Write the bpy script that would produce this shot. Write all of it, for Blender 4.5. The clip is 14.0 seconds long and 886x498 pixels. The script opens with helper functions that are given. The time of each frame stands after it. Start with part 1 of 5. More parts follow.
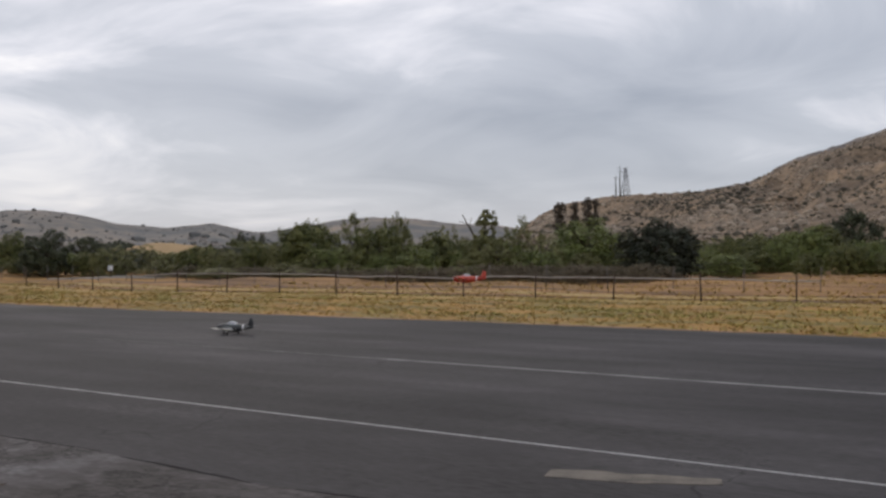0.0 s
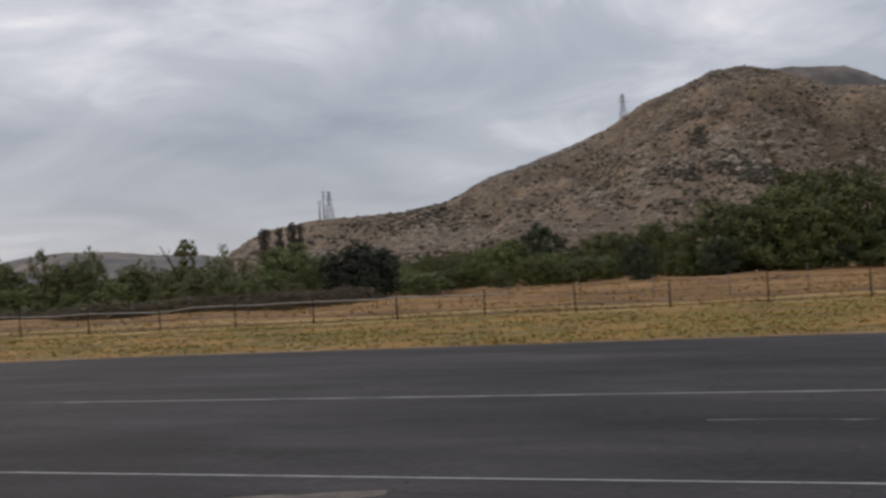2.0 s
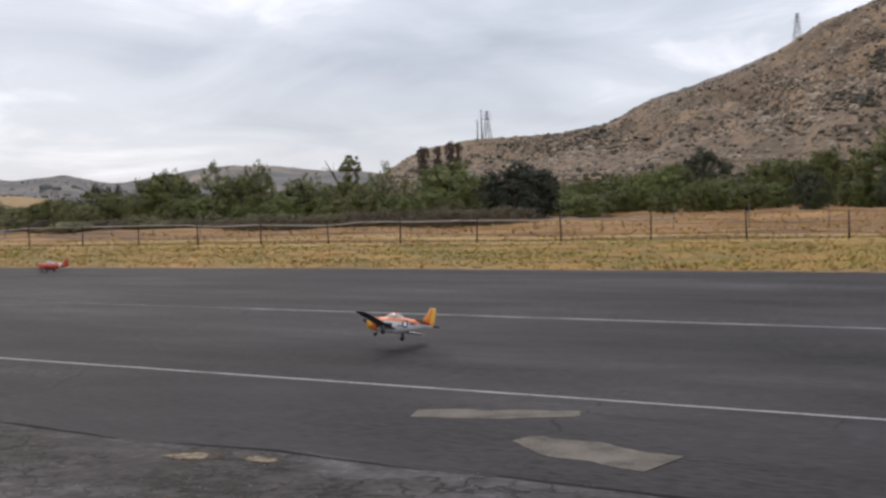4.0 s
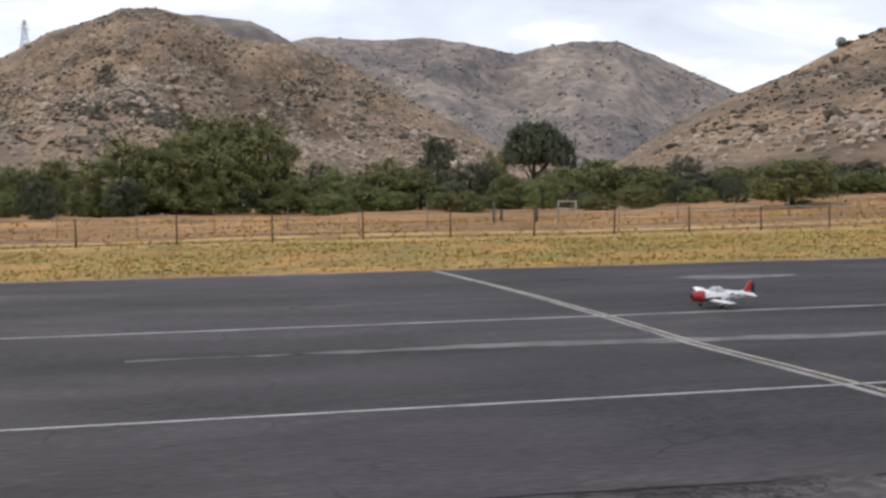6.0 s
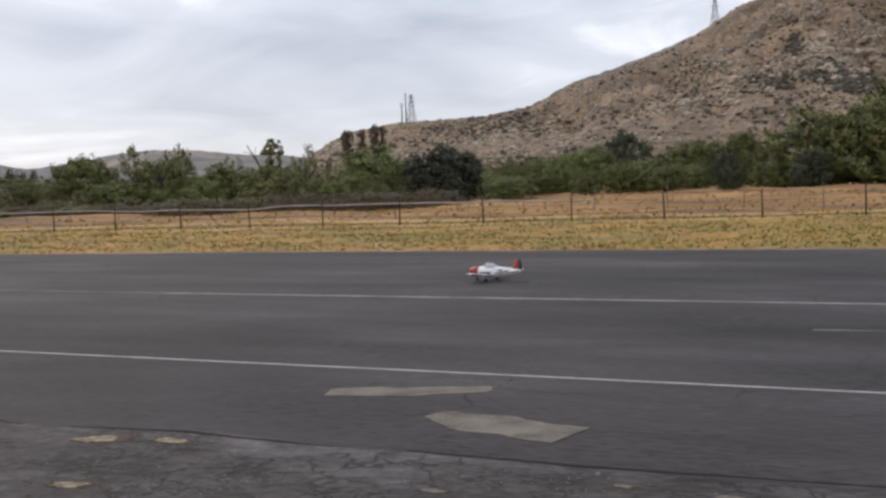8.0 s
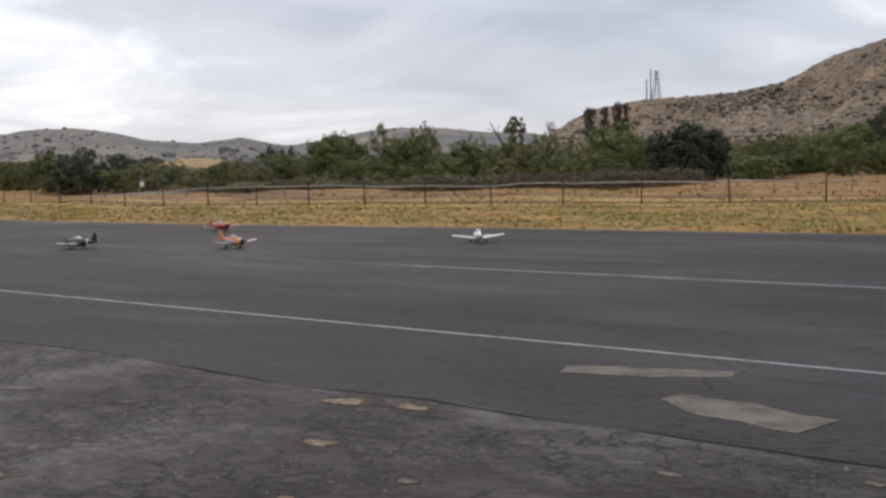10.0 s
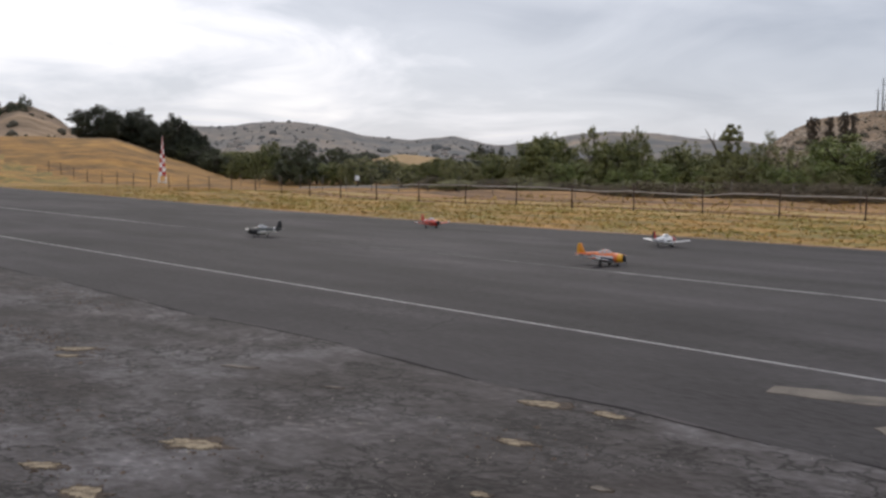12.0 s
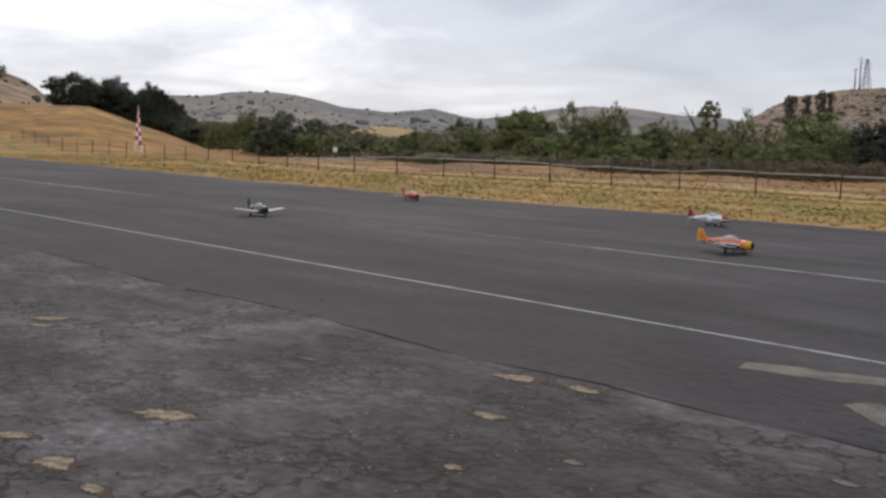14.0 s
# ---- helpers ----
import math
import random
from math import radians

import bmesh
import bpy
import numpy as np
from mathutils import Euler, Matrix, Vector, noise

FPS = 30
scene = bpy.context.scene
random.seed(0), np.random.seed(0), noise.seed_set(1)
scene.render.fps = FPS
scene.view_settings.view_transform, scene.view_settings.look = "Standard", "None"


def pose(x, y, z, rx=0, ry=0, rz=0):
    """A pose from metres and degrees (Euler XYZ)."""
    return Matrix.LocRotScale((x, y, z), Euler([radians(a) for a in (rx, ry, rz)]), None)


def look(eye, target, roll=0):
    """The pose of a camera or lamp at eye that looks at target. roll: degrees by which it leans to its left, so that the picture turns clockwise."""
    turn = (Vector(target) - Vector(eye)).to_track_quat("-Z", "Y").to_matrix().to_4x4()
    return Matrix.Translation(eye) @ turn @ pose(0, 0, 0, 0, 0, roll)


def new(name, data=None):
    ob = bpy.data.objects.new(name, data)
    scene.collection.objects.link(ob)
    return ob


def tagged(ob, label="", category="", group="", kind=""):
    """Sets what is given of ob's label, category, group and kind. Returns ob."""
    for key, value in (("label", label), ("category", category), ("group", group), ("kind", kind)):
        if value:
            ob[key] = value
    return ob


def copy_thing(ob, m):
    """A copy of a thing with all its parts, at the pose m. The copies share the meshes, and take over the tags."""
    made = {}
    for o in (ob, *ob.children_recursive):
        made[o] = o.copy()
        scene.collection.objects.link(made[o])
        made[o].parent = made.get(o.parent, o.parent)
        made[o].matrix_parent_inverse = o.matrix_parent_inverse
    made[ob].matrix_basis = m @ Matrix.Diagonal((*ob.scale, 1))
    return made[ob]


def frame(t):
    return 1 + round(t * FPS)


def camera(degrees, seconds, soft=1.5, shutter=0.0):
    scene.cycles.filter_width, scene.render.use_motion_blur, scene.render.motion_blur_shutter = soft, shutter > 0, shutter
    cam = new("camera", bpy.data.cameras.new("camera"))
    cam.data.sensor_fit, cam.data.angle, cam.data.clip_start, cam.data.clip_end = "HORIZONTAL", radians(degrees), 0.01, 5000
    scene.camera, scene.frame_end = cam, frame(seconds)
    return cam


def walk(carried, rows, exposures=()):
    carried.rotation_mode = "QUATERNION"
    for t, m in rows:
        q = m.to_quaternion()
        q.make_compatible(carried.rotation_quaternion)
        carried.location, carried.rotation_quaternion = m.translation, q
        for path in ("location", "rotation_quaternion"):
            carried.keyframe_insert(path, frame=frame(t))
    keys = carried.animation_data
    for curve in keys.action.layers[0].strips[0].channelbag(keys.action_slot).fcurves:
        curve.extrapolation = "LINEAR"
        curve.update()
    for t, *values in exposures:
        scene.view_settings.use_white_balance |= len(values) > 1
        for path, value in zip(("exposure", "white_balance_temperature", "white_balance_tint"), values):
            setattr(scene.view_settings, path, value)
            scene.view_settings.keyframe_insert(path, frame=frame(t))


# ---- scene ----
cam = camera(45.53, 14.0, soft=2.75, shutter=0.03)
# seconds, place, then yaw, pitch and roll in degrees
PATH = [
    (0.0, -0.366, 0.029, 1.652, 35.79, 0.37, 0.18),
    (0.5, -0.370, 0.015, 1.653, 42.58, -0.54, 0.25),
    (1.0, -0.085, -0.351, 1.727, 44.38, -0.38, 0.87),
    (1.5, -0.241, -0.090, 1.686, 45.51, 0.40, 1.79),
    (1.8, -0.010, 0.009, 1.670, 38.86, 1.91, 3.29),
    (1.9, -0.000, 0.000, 1.650, 30.42, 2.03, 3.28),
    (2.0, 0.053, 0.019, 1.659, 20.04, 1.24, 3.33),
    (2.1, 0.031, -0.001, 1.643, 8.99, 0.49, 2.38),
    (2.2, 0.085, 0.006, 1.637, -0.81, -0.35, 1.82),
    (2.3, 0.042, -0.008, 1.642, -7.97, -1.29, 1.09),
    (2.5, -0.127, -0.150, 1.706, -15.33, -1.45, 1.92),
    (3.0, -0.374, -0.067, 1.693, -8.35, -2.04, 1.74),
    (3.5, -0.224, 0.084, 1.655, 5.80, -1.97, 0.47),
    (4.0, -0.310, -0.016, 1.656, 28.45, -2.70, 1.59),
    (4.2, -0.370, 0.038, 1.635, 33.90, -2.57, 1.10),
    (4.6, -0.340, 0.060, 1.640, 38.50, -2.80, 1.10),
    (5.1, -0.280, 0.100, 1.640, 33.00, -3.00, 1.00),
    (5.6, -0.200, 0.150, 1.630, 7.00, -2.80, 1.00),
    (6.0, -0.160, 0.200, 1.620, -11.50, -3.00, 0.80),
    (6.3, -0.151, 0.211, 1.617, -13.47, -3.19, 0.83),
    (6.5, -0.271, 0.021, 1.655, -11.63, -3.42, 0.99),
    (7.0, -0.245, 0.138, 1.599, 5.08, -3.75, 1.38),
    (7.5, -0.244, 0.064, 1.612, 16.50, -3.43, 1.26),
    (8.0, -0.190, -0.013, 1.617, 24.40, -3.72, 2.00),
    (8.5, -0.202, 0.031, 1.604, 27.18, -4.11, 2.11),
    (9.0, -0.208, 0.021, 1.595, 28.34, -4.90, 2.23),
    (9.2, -0.205, 0.015, 1.598, 29.30, -5.00, 2.20),
    (10.2, -0.180, -0.030, 1.615, 39.50, -4.20, 1.40),
    (11.3, -0.149, -0.075, 1.632, 47.43, -3.61, 0.66),
    (11.5, -0.160, -0.085, 1.627, 48.74, -4.25, 0.15),
    (12.0, -0.151, -0.074, 1.628, 48.68, -4.35, -0.78),
    (12.5, -0.152, -0.078, 1.640, 48.92, -5.61, -1.44),
    (13.0, -0.133, -0.082, 1.638, 48.57, -5.10, -1.71),
    (13.5, -0.146, -0.070, 1.635, 48.58, -5.50, -1.72),
    (14.0, -0.148, -0.068, 1.633, 47.52, -5.79, -1.55),
]
walk(cam, [(t, pose(x, y, z, 90 + p, r, w)) for t, x, y, z, w, p, r in PATH],
     [(t, e, 6800, 14) for t, e in ((0.0, -0.46), (1.0, -0.48), (1.5, -0.5), (2.0, -0.7), (2.5, -0.2), (3.0, 0.12), (3.6, 0.08), (4.2, -0.08), (6.4, 0.35), (7.5, 0.08), (8.5, -0.02), (9.0, -0.05), (11.3, -0.2), (14.0, -0.12))])

# ---- light: overcast sky with soft sun ----
def make_world():
    w = bpy.data.worlds.new("overcast_sky")
    scene.world = w
    w.use_nodes = True
    nt = w.node_tree
    nt.nodes.clear()
    n, l = nt.nodes.new, nt.links.new
    out, bg = n("ShaderNodeOutputWorld"), n("ShaderNodeBackground")
    sky = n("ShaderNodeTexSky")
    sky.sky_type, sky.sun_disc = "NISHITA", False
    sky.sun_elevation, sky.sun_rotation = radians(SUN_EL), radians(SUN_ROT)
    tc, sep = n("ShaderNodeTexCoord"), n("ShaderNodeSeparateXYZ")
    l(tc.outputs["Generated"], sep.inputs[0])

    def calc(op, a, b=None):
        m = n("ShaderNodeMath")
        m.operation = op
        for i, v in enumerate((a, b)):
            if v is not None:
                if isinstance(v, (int, float)):
                    m.inputs[i].default_value = v
                else:
                    l(v, m.inputs[i])
        return m.outputs[0]
    # cloud layer seen in perspective: direction divided by height
    z = calc("MAXIMUM", sep.outputs[2], 0.0)
    zz = calc("ADD", z, 0.20)
    comb = n("ShaderNodeCombineXYZ")
    l(calc("DIVIDE", sep.outputs[0], zz), comb.inputs[0])
    l(calc("DIVIDE", sep.outputs[1], zz), comb.inputs[1])

    def clouds(scale, detail, dist, off):
        mp, t = n("ShaderNodeMapping"), n("ShaderNodeTexNoise")
        l(comb.outputs[0], mp.inputs[0])
        mp.inputs["Location"].default_value = off
        t.inputs["Scale"].default_value, t.inputs["Detail"].default_value = scale, detail
        t.inputs["Roughness"].default_value, t.inputs["Distortion"].default_value = 0.55, dist
        l(mp.outputs[0], t.inputs["Vector"])
        return t.outputs[0]
    big = clouds(0.62, 3, 0.5, (CLOUD[0], CLOUD[1], 0))
    mid = clouds(1.7, 6, 0.7, (CLOUD[2], CLOUD[3], 3))
    mix = calc("ADD", calc("MULTIPLY", big, 0.66), calc("MULTIPLY", mid, 0.58))
    mix = calc("SUBTRACT", mix, 0.128)
    # the cloud deck is brighter round the hidden sun
    dot = n("ShaderNodeVectorMath")
    dot.operation = "DOT_PRODUCT"
    l(tc.outputs["Generated"], dot.inputs[0])
    dot.inputs[1].default_value = SUN_DIR
    glow = calc("POWER", calc("MAXIMUM", dot.outputs["Value"], 0.0), 9.0)
    mix = calc("ADD", mix, calc("SUBTRACT", calc("MULTIPLY", glow, 0.11), 0.012))
    # broad breaks and banks in the cloud deck: azimuth, elevation, width, height in degrees, lighter or darker
    for az, el, wide, high, amount in BANKS:
        a, b = radians(az), radians(el)
        d = n("ShaderNodeVectorMath")
        d.operation = "DOT_PRODUCT"
        l(tc.outputs["Generated"], d.inputs[0])
        d.inputs[1].default_value = (-math.sin(a) * math.cos(b), math.cos(a) * math.cos(b), math.sin(b))
        side = calc("MULTIPLY", calc("SUBTRACT", d.outputs["Value"], 1.0), 1 / radians(wide) ** 2)
        rise = calc("MULTIPLY", calc("POWER", calc("ABSOLUTE", calc("SUBTRACT", sep.outputs[2], math.sin(b))), 2.0), -0.5 / radians(high) ** 2)
        mix = calc("ADD", mix, calc("MULTIPLY", calc("EXPONENT", calc("ADD", side, rise)), amount))
    ramp = n("ShaderNodeValToRGB")
    e = ramp.color_ramp.elements
    e[0].position, e[0].color = 0.22, (0.33, 0.385, 0.475, 1)
    e[1].position, e[1].color = 0.63, (1.04, 1.07, 1.11, 1)
    m1 = e.new(0.47)
    m1.color = (0.54, 0.60, 0.69, 1)
    m2 = e.new(0.55)
    m2.color = (0.76, 0.81, 0.90, 1)
    l(mix, ramp.inputs[0])
    # thin veil near the horizon
    veil = n("ShaderNodeMix")
    veil.data_type = "RGBA"
    vr = n("ShaderNodeMapRange")
    vr.inputs["From Min"].default_value, vr.inputs["From Max"].default_value = 0.0, 0.20
    vr.inputs["To Min"].default_value, vr.inputs["To Max"].default_value = 0.62, 0.0
    l(z, vr.inputs[0])
    l(vr.outputs[0], veil.inputs["Factor"])
    l(ramp.outputs[0], veil.inputs[6])
    veil.inputs[7].default_value = (0.47, 0.525, 0.605, 1)
    both = n("ShaderNodeMix")
    both.data_type, both.blend_type = "RGBA", "ADD"
    both.inputs["Factor"].default_value = 0.01
    l(veil.outputs[2], both.inputs[6])
    l(sky.outputs[0], both.inputs[7])
    l(both.outputs[2], bg.inputs[0])
    bg.inputs[1].default_value = SKY
    l(bg.outputs[0], out.inputs[0])


SUN_EL, SUN_ROT, SKY = 38.0, 308.0, 1.22
SUN_DIR = Vector((-math.sin(radians(52)) * math.cos(radians(38)), math.cos(radians(52)) * math.cos(radians(38)), math.sin(radians(38))))
BANKS = ((27, 4.5, 7, 2.0, -0.05), (32, 8, 7, 3, -0.06), (57, 6, 8, 2.5, 0.04), (48, 11, 8, 2.5, 0.03), (63, 12, 5, 2, -0.10), (30, 6.5, 9, 3.0, -0.085), (45, 6.5, 5, 1.2, -0.04), (22, 9, 6, 1.4, -0.05), (-5, 11.5, 7, 1.6, 0.02), (-28, 8, 5, 3, 0.085), (16, 8, 8, 4, -0.03), (36, 11.5, 5, 1.5, 0.05), (33, 9, 8, 3, -0.02), (-17, 11, 8, 1.6, -0.12), (54, 8.5, 6, 1.5, -0.05))
CLOUD = (0.35, 0.1, 0.2, 0.4)
make_world()
sun_data = bpy.data.lights.new("sun", "SUN")
sun_data.energy, sun_data.angle, sun_data.color = 1.0, radians(30), (1.0, 0.90, 0.76)
sun = new("sun", sun_data)
sun.matrix_world = look(SUN_DIR * 80, (0, 0, 0))


# ---- materials ----
def material(name, colors, scale=3.0, fine=30.0, rough=0.85, bump=0.0, metal=0.0, stretch=(1, 1, 1), spread=(0.35, 0.65), vary="", amount=0.0,
             fine_mix=0.35, distance=0.02, coat=0.0, shine=0.5):
    m = bpy.data.materials.new(name)
    m.use_nodes = True
    nt = m.node_tree
    n, l = nt.nodes.new, nt.links.new
    bsdf = nt.nodes["Principled BSDF"]
    bsdf.inputs["Roughness"].default_value, bsdf.inputs["Metallic"].default_value = rough, metal
    bsdf.inputs["Coat Weight"].default_value, bsdf.inputs["Specular IOR Level"].default_value = coat, shine
    tc, mp = n("ShaderNodeTexCoord"), n("ShaderNodeMapping")
    l(tc.outputs["Object"], mp.inputs[0])
    mp.inputs["Scale"].default_value = stretch
    a, b = n("ShaderNodeTexNoise"), n("ShaderNodeTexNoise")
    for t, s, d in ((a, scale, 5), (b, fine, 3)):
        l(mp.outputs[0], t.inputs["Vector"])
        t.inputs["Scale"].default_value, t.inputs["Detail"].default_value = s, d
    mx = n("ShaderNodeMix")
    mx.inputs[0].default_value = fine_mix
    l(a.outputs[0], mx.inputs[2])
    l(b.outputs[0], mx.inputs[3])
    ramp = n("ShaderNodeValToRGB")
    e = ramp.color_ramp.elements
    lo, hi = spread
    e[0].position, e[0].color = lo, (*colors[0], 1)
    e[1].position, e[1].color = hi, (*colors[-1], 1)
    for i, c in enumerate(colors[1:-1], 1):
        k = e.new(lo + (hi - lo) * i / (len(colors) - 1))
        k.color = (*c, 1)
    l(mx.outputs[0], ramp.inputs[0])
    col = ramp.outputs[0]
    if vary:
        src = n("ShaderNodeObjectInfo").outputs["Random"] if vary == "object" else n("ShaderNodeNewGeometry").outputs["Random Per Island"]
        hs, mr = n("ShaderNodeHueSaturation"), n("ShaderNodeMapRange")
        mr.inputs["To Min"].default_value, mr.inputs["To Max"].default_value = 1 - amount, 1 + amount
        l(src, mr.inputs[0])
        l(mr.outputs[0], hs.inputs["Value"])
        l(col, hs.inputs["Color"])
        col = hs.outputs[0]
    l(col, bsdf.inputs["Base Color"])
    if bump:
        bp = n("ShaderNodeBump")
        bp.inputs["Strength"].default_value, bp.inputs["Distance"].default_value = bump, distance
        l(b.outputs[0], bp.inputs["Height"])
        l(bp.outputs[0], bsdf.inputs["Normal"])
    return m


def cracked(m, scale, width, dark, mask_lo, mask_hi, mask_scale=0.5):
    """Adds dark crack lines between uneven cells to an asphalt material, where a broad noise allows them."""
    nt = m.node_tree
    n, l = nt.nodes.new, nt.links.new
    bsdf = nt.nodes["Principled BSDF"]
    old = bsdf.inputs["Base Color"].links[0].from_socket
    tc, vo, wob, msk = n("ShaderNodeTexCoord"), n("ShaderNodeTexVoronoi"), n("ShaderNodeTexNoise"), n("ShaderNodeTexNoise")
    vo.feature = "DISTANCE_TO_EDGE"
    vo.inputs["Scale"].default_value = scale
    wob.inputs["Scale"].default_value, wob.inputs["Detail"].default_value = scale * 2.2, 4
    l(tc.outputs["Object"], wob.inputs["Vector"])
    ad = n("ShaderNodeMix")
    ad.data_type, ad.blend_type = "RGBA", "ADD"
    ad.inputs[0].default_value = 0.35
    l(tc.outputs["Object"], ad.inputs[6])
    l(wob.outputs[1], ad.inputs[7])
    l(ad.outputs[2], vo.inputs["Vector"])
    msk.inputs["Scale"].default_value, msk.inputs["Detail"].default_value = mask_scale, 4
    l(tc.outputs["Object"], msk.inputs["Vector"])
    r1, r2 = n("ShaderNodeMapRange"), n("ShaderNodeMapRange")
    for i, v in enumerate((0.0, width, 1.0, 0.0)):
        r1.inputs[i + 1].default_value = v
    for i, v in enumerate((mask_lo, mask_hi, 0.0, 1.0)):
        r2.inputs[i + 1].default_value = v
    l(vo.outputs["Distance"], r1.inputs[0])
    l(msk.outputs[0], r2.inputs[0])
    mul = n("ShaderNodeMath")
    mul.operation = "MULTIPLY"
    l(r1.outputs[0], mul.inputs[0])
    l(r2.outputs[0], mul.inputs[1])
    mx = n("ShaderNodeMix")
    mx.data_type = "RGBA"
    l(mul.outputs[0], mx.inputs["Factor"])
    l(old, mx.inputs[6])
    mx.inputs[7].default_value = (*dark, 1)
    l(mx.outputs[2], bsdf.inputs["Base Color"])
    return m


def stained(m, scale, stretch, dark, light, lo=0.38, hi=0.62):
    """Broad stains over a material: its colour times two tints that a large noise picks between."""
    nt = m.node_tree
    n, l = nt.nodes.new, nt.links.new
    bsdf = nt.nodes["Principled BSDF"]
    old = bsdf.inputs["Base Color"].links[0].from_socket
    tc, mp, no, ra, mx = n("ShaderNodeTexCoord"), n("ShaderNodeMapping"), n("ShaderNodeTexNoise"), n("ShaderNodeValToRGB"), n("ShaderNodeMix")
    l(tc.outputs["Object"], mp.inputs[0])
    mp.inputs["Scale"].default_value = stretch
    l(mp.outputs[0], no.inputs["Vector"])
    no.inputs["Scale"].default_value, no.inputs["Detail"].default_value, no.inputs["Distortion"].default_value = scale, 6, 0.6
    e = ra.color_ramp.elements
    e[0].position, e[0].color, e[1].position, e[1].color = lo, (*dark, 1), hi, (*light, 1)
    l(no.outputs[0], ra.inputs[0])
    mx.data_type, mx.blend_type = "RGBA", "MULTIPLY"
    mx.inputs[0].default_value = 1.0
    l(old, mx.inputs[6])
    l(ra.outputs[0], mx.inputs[7])
    l(mx.outputs[2], bsdf.inputs["Base Color"])
    return m


ASPHALT = cracked(material("runway_asphalt", [(0.013, 0.0122, 0.0124), (0.0355, 0.0334, 0.0343), (0.0490, 0.0460, 0.0482), (0.085, 0.080, 0.080)], 0.5, 22, 0.86, 0.5,
                           shine=0.28, stretch=(0.32, 1, 1), spread=(0.35, 0.68), distance=0.012, fine_mix=0.42), 0.8, 0.014, (0.012, 0.011, 0.012), 0.5, 0.64)
OLD_ASPHALT = cracked(material("old_asphalt", [(0.013, 0.012, 0.0118), (0.048, 0.0446, 0.0444), (0.074, 0.0700, 0.0730), (0.145, 0.136, 0.136)], 0.9, 13, 0.85, 0.6,
                               shine=0.32,
                               stretch=(0.85, 1, 1), spread=(0.3, 0.7), distance=0.03, fine_mix=0.5), 3.3, 0.085, (0.004, 0.0034, 0.0032), 0.45, 0.53, 1.0)
cracked(OLD_ASPHALT, 6.0, 0.10, (0.006, 0.005, 0.0048), 0.50, 0.57, 1.4)
cracked(ASPHALT, 4.5, 0.05, (0.010, 0.009, 0.0095), 0.57, 0.64, 0.45)
stained(ASPHALT, 0.22, (0.45, 1, 1), (0.66, 0.64, 0.66), (1.30, 1.27, 1.28))
stained(ASPHALT, 1.6, (0.3, 1, 1), (0.86, 0.85, 0.86), (1.12, 1.12, 1.12), 0.42, 0.60)
stained(OLD_ASPHALT, 0.45, (0.7, 1, 1), (0.60, 0.53, 0.50), (1.48, 1.46, 1.48))
stained(OLD_ASPHALT, 3.5, (0.6, 1, 1), (0.74, 0.71, 0.70), (1.25, 1.25, 1.25), 0.42, 0.60)
PATCH = material("patch_mix", [(0.045, 0.041, 0.036), (0.145, 0.124, 0.102), (0.205, 0.178, 0.147)], 3, 60, 0.9, 0.5, distance=0.006)
BARE = material("bare_earth", [(0.06, 0.045, 0.032), (0.24, 0.185, 0.12), (0.36, 0.295, 0.20)], 14, 70, 0.95, 0.8, spread=(0.36, 0.62))
PAINT = material("worn_white_paint", [(0.08, 0.078, 0.078), (0.25, 0.245, 0.245), (0.37, 0.365, 0.36)], 2.5, 40, 0.7, 0.2, spread=(0.32, 0.55), fine_mix=0.5)
FADED = material("faded_white_paint", [(0.06, 0.058, 0.058), (0.20, 0.196, 0.193), (0.31, 0.305, 0.30)], 1.6, 40, 0.8, 0.2, spread=(0.36, 0.62), fine_mix=0.5)
VERY_FADED = material("very_faded_paint", [(0.045, 0.043, 0.044), (0.115, 0.112, 0.11), (0.21, 0.206, 0.202)], 1.6, 40, 0.85, 0.2, spread=(0.36, 0.66), fine_mix=0.5)
YELLOWED = material("yellowed_paint", [(0.07, 0.066, 0.06), (0.24, 0.218, 0.165), (0.33, 0.305, 0.24)], 6, 50, 0.8, 0.2, spread=(0.34, 0.58), fine_mix=0.5)
SEALER = material("crack_sealer", [(0.018, 0.017, 0.018), (0.034, 0.032, 0.033)], 5, 40, 0.95, 0.2, shine=0.05)
STRAW = material("dry_grass_ground", [(0.15, 0.092, 0.022), (0.28, 0.16, 0.038), (0.38, 0.23, 0.058), (0.22, 0.165, 0.045)], 0.35, 5, 0.95, 0.6, spread=(0.3, 0.72), distance=0.05, fine_mix=0.45)
BLADES = material("dry_grass_blades", [(0.19, 0.14, 0.034), (0.39, 0.245, 0.062), (0.52, 0.34, 0.10)], 0.4, 3, 0.9, vary="island", amount=0.3)
GREEN_BLADES = material("green_weeds", [(0.29, 0.245, 0.065), (0.42, 0.35, 0.11)], 0.5, 3, 0.9, vary="island", amount=0.3)
GOLD = material("golden_bank_grass", [(0.15, 0.073, 0.014), (0.29, 0.148, 0.028), (0.40, 0.215, 0.046)], 0.15, 1.2, 0.95, 0.5, spread=(0.32, 0.68), distance=0.15, fine_mix=0.4)
FIELD = material("tan_field", [(0.13, 0.062, 0.021), (0.27, 0.143, 0.048), (0.40, 0.235, 0.092)], 0.12, 2.5, 0.95, 0.5, spread=(0.3, 0.7), distance=0.08, fine_mix=0.4)
LEAF_A = material("willow_leaves", [(0.055, 0.066, 0.017), (0.12, 0.13, 0.034), (0.225, 0.215, 0.062)], 1.3, 5, 0.65, vary="island", amount=0.22)
LEAF_B = material("oak_leaves", [(0.032, 0.040, 0.019), (0.056, 0.067, 0.030), (0.09, 0.10, 0.045)], 1.3, 5, 0.65, vary="island", amount=0.22)
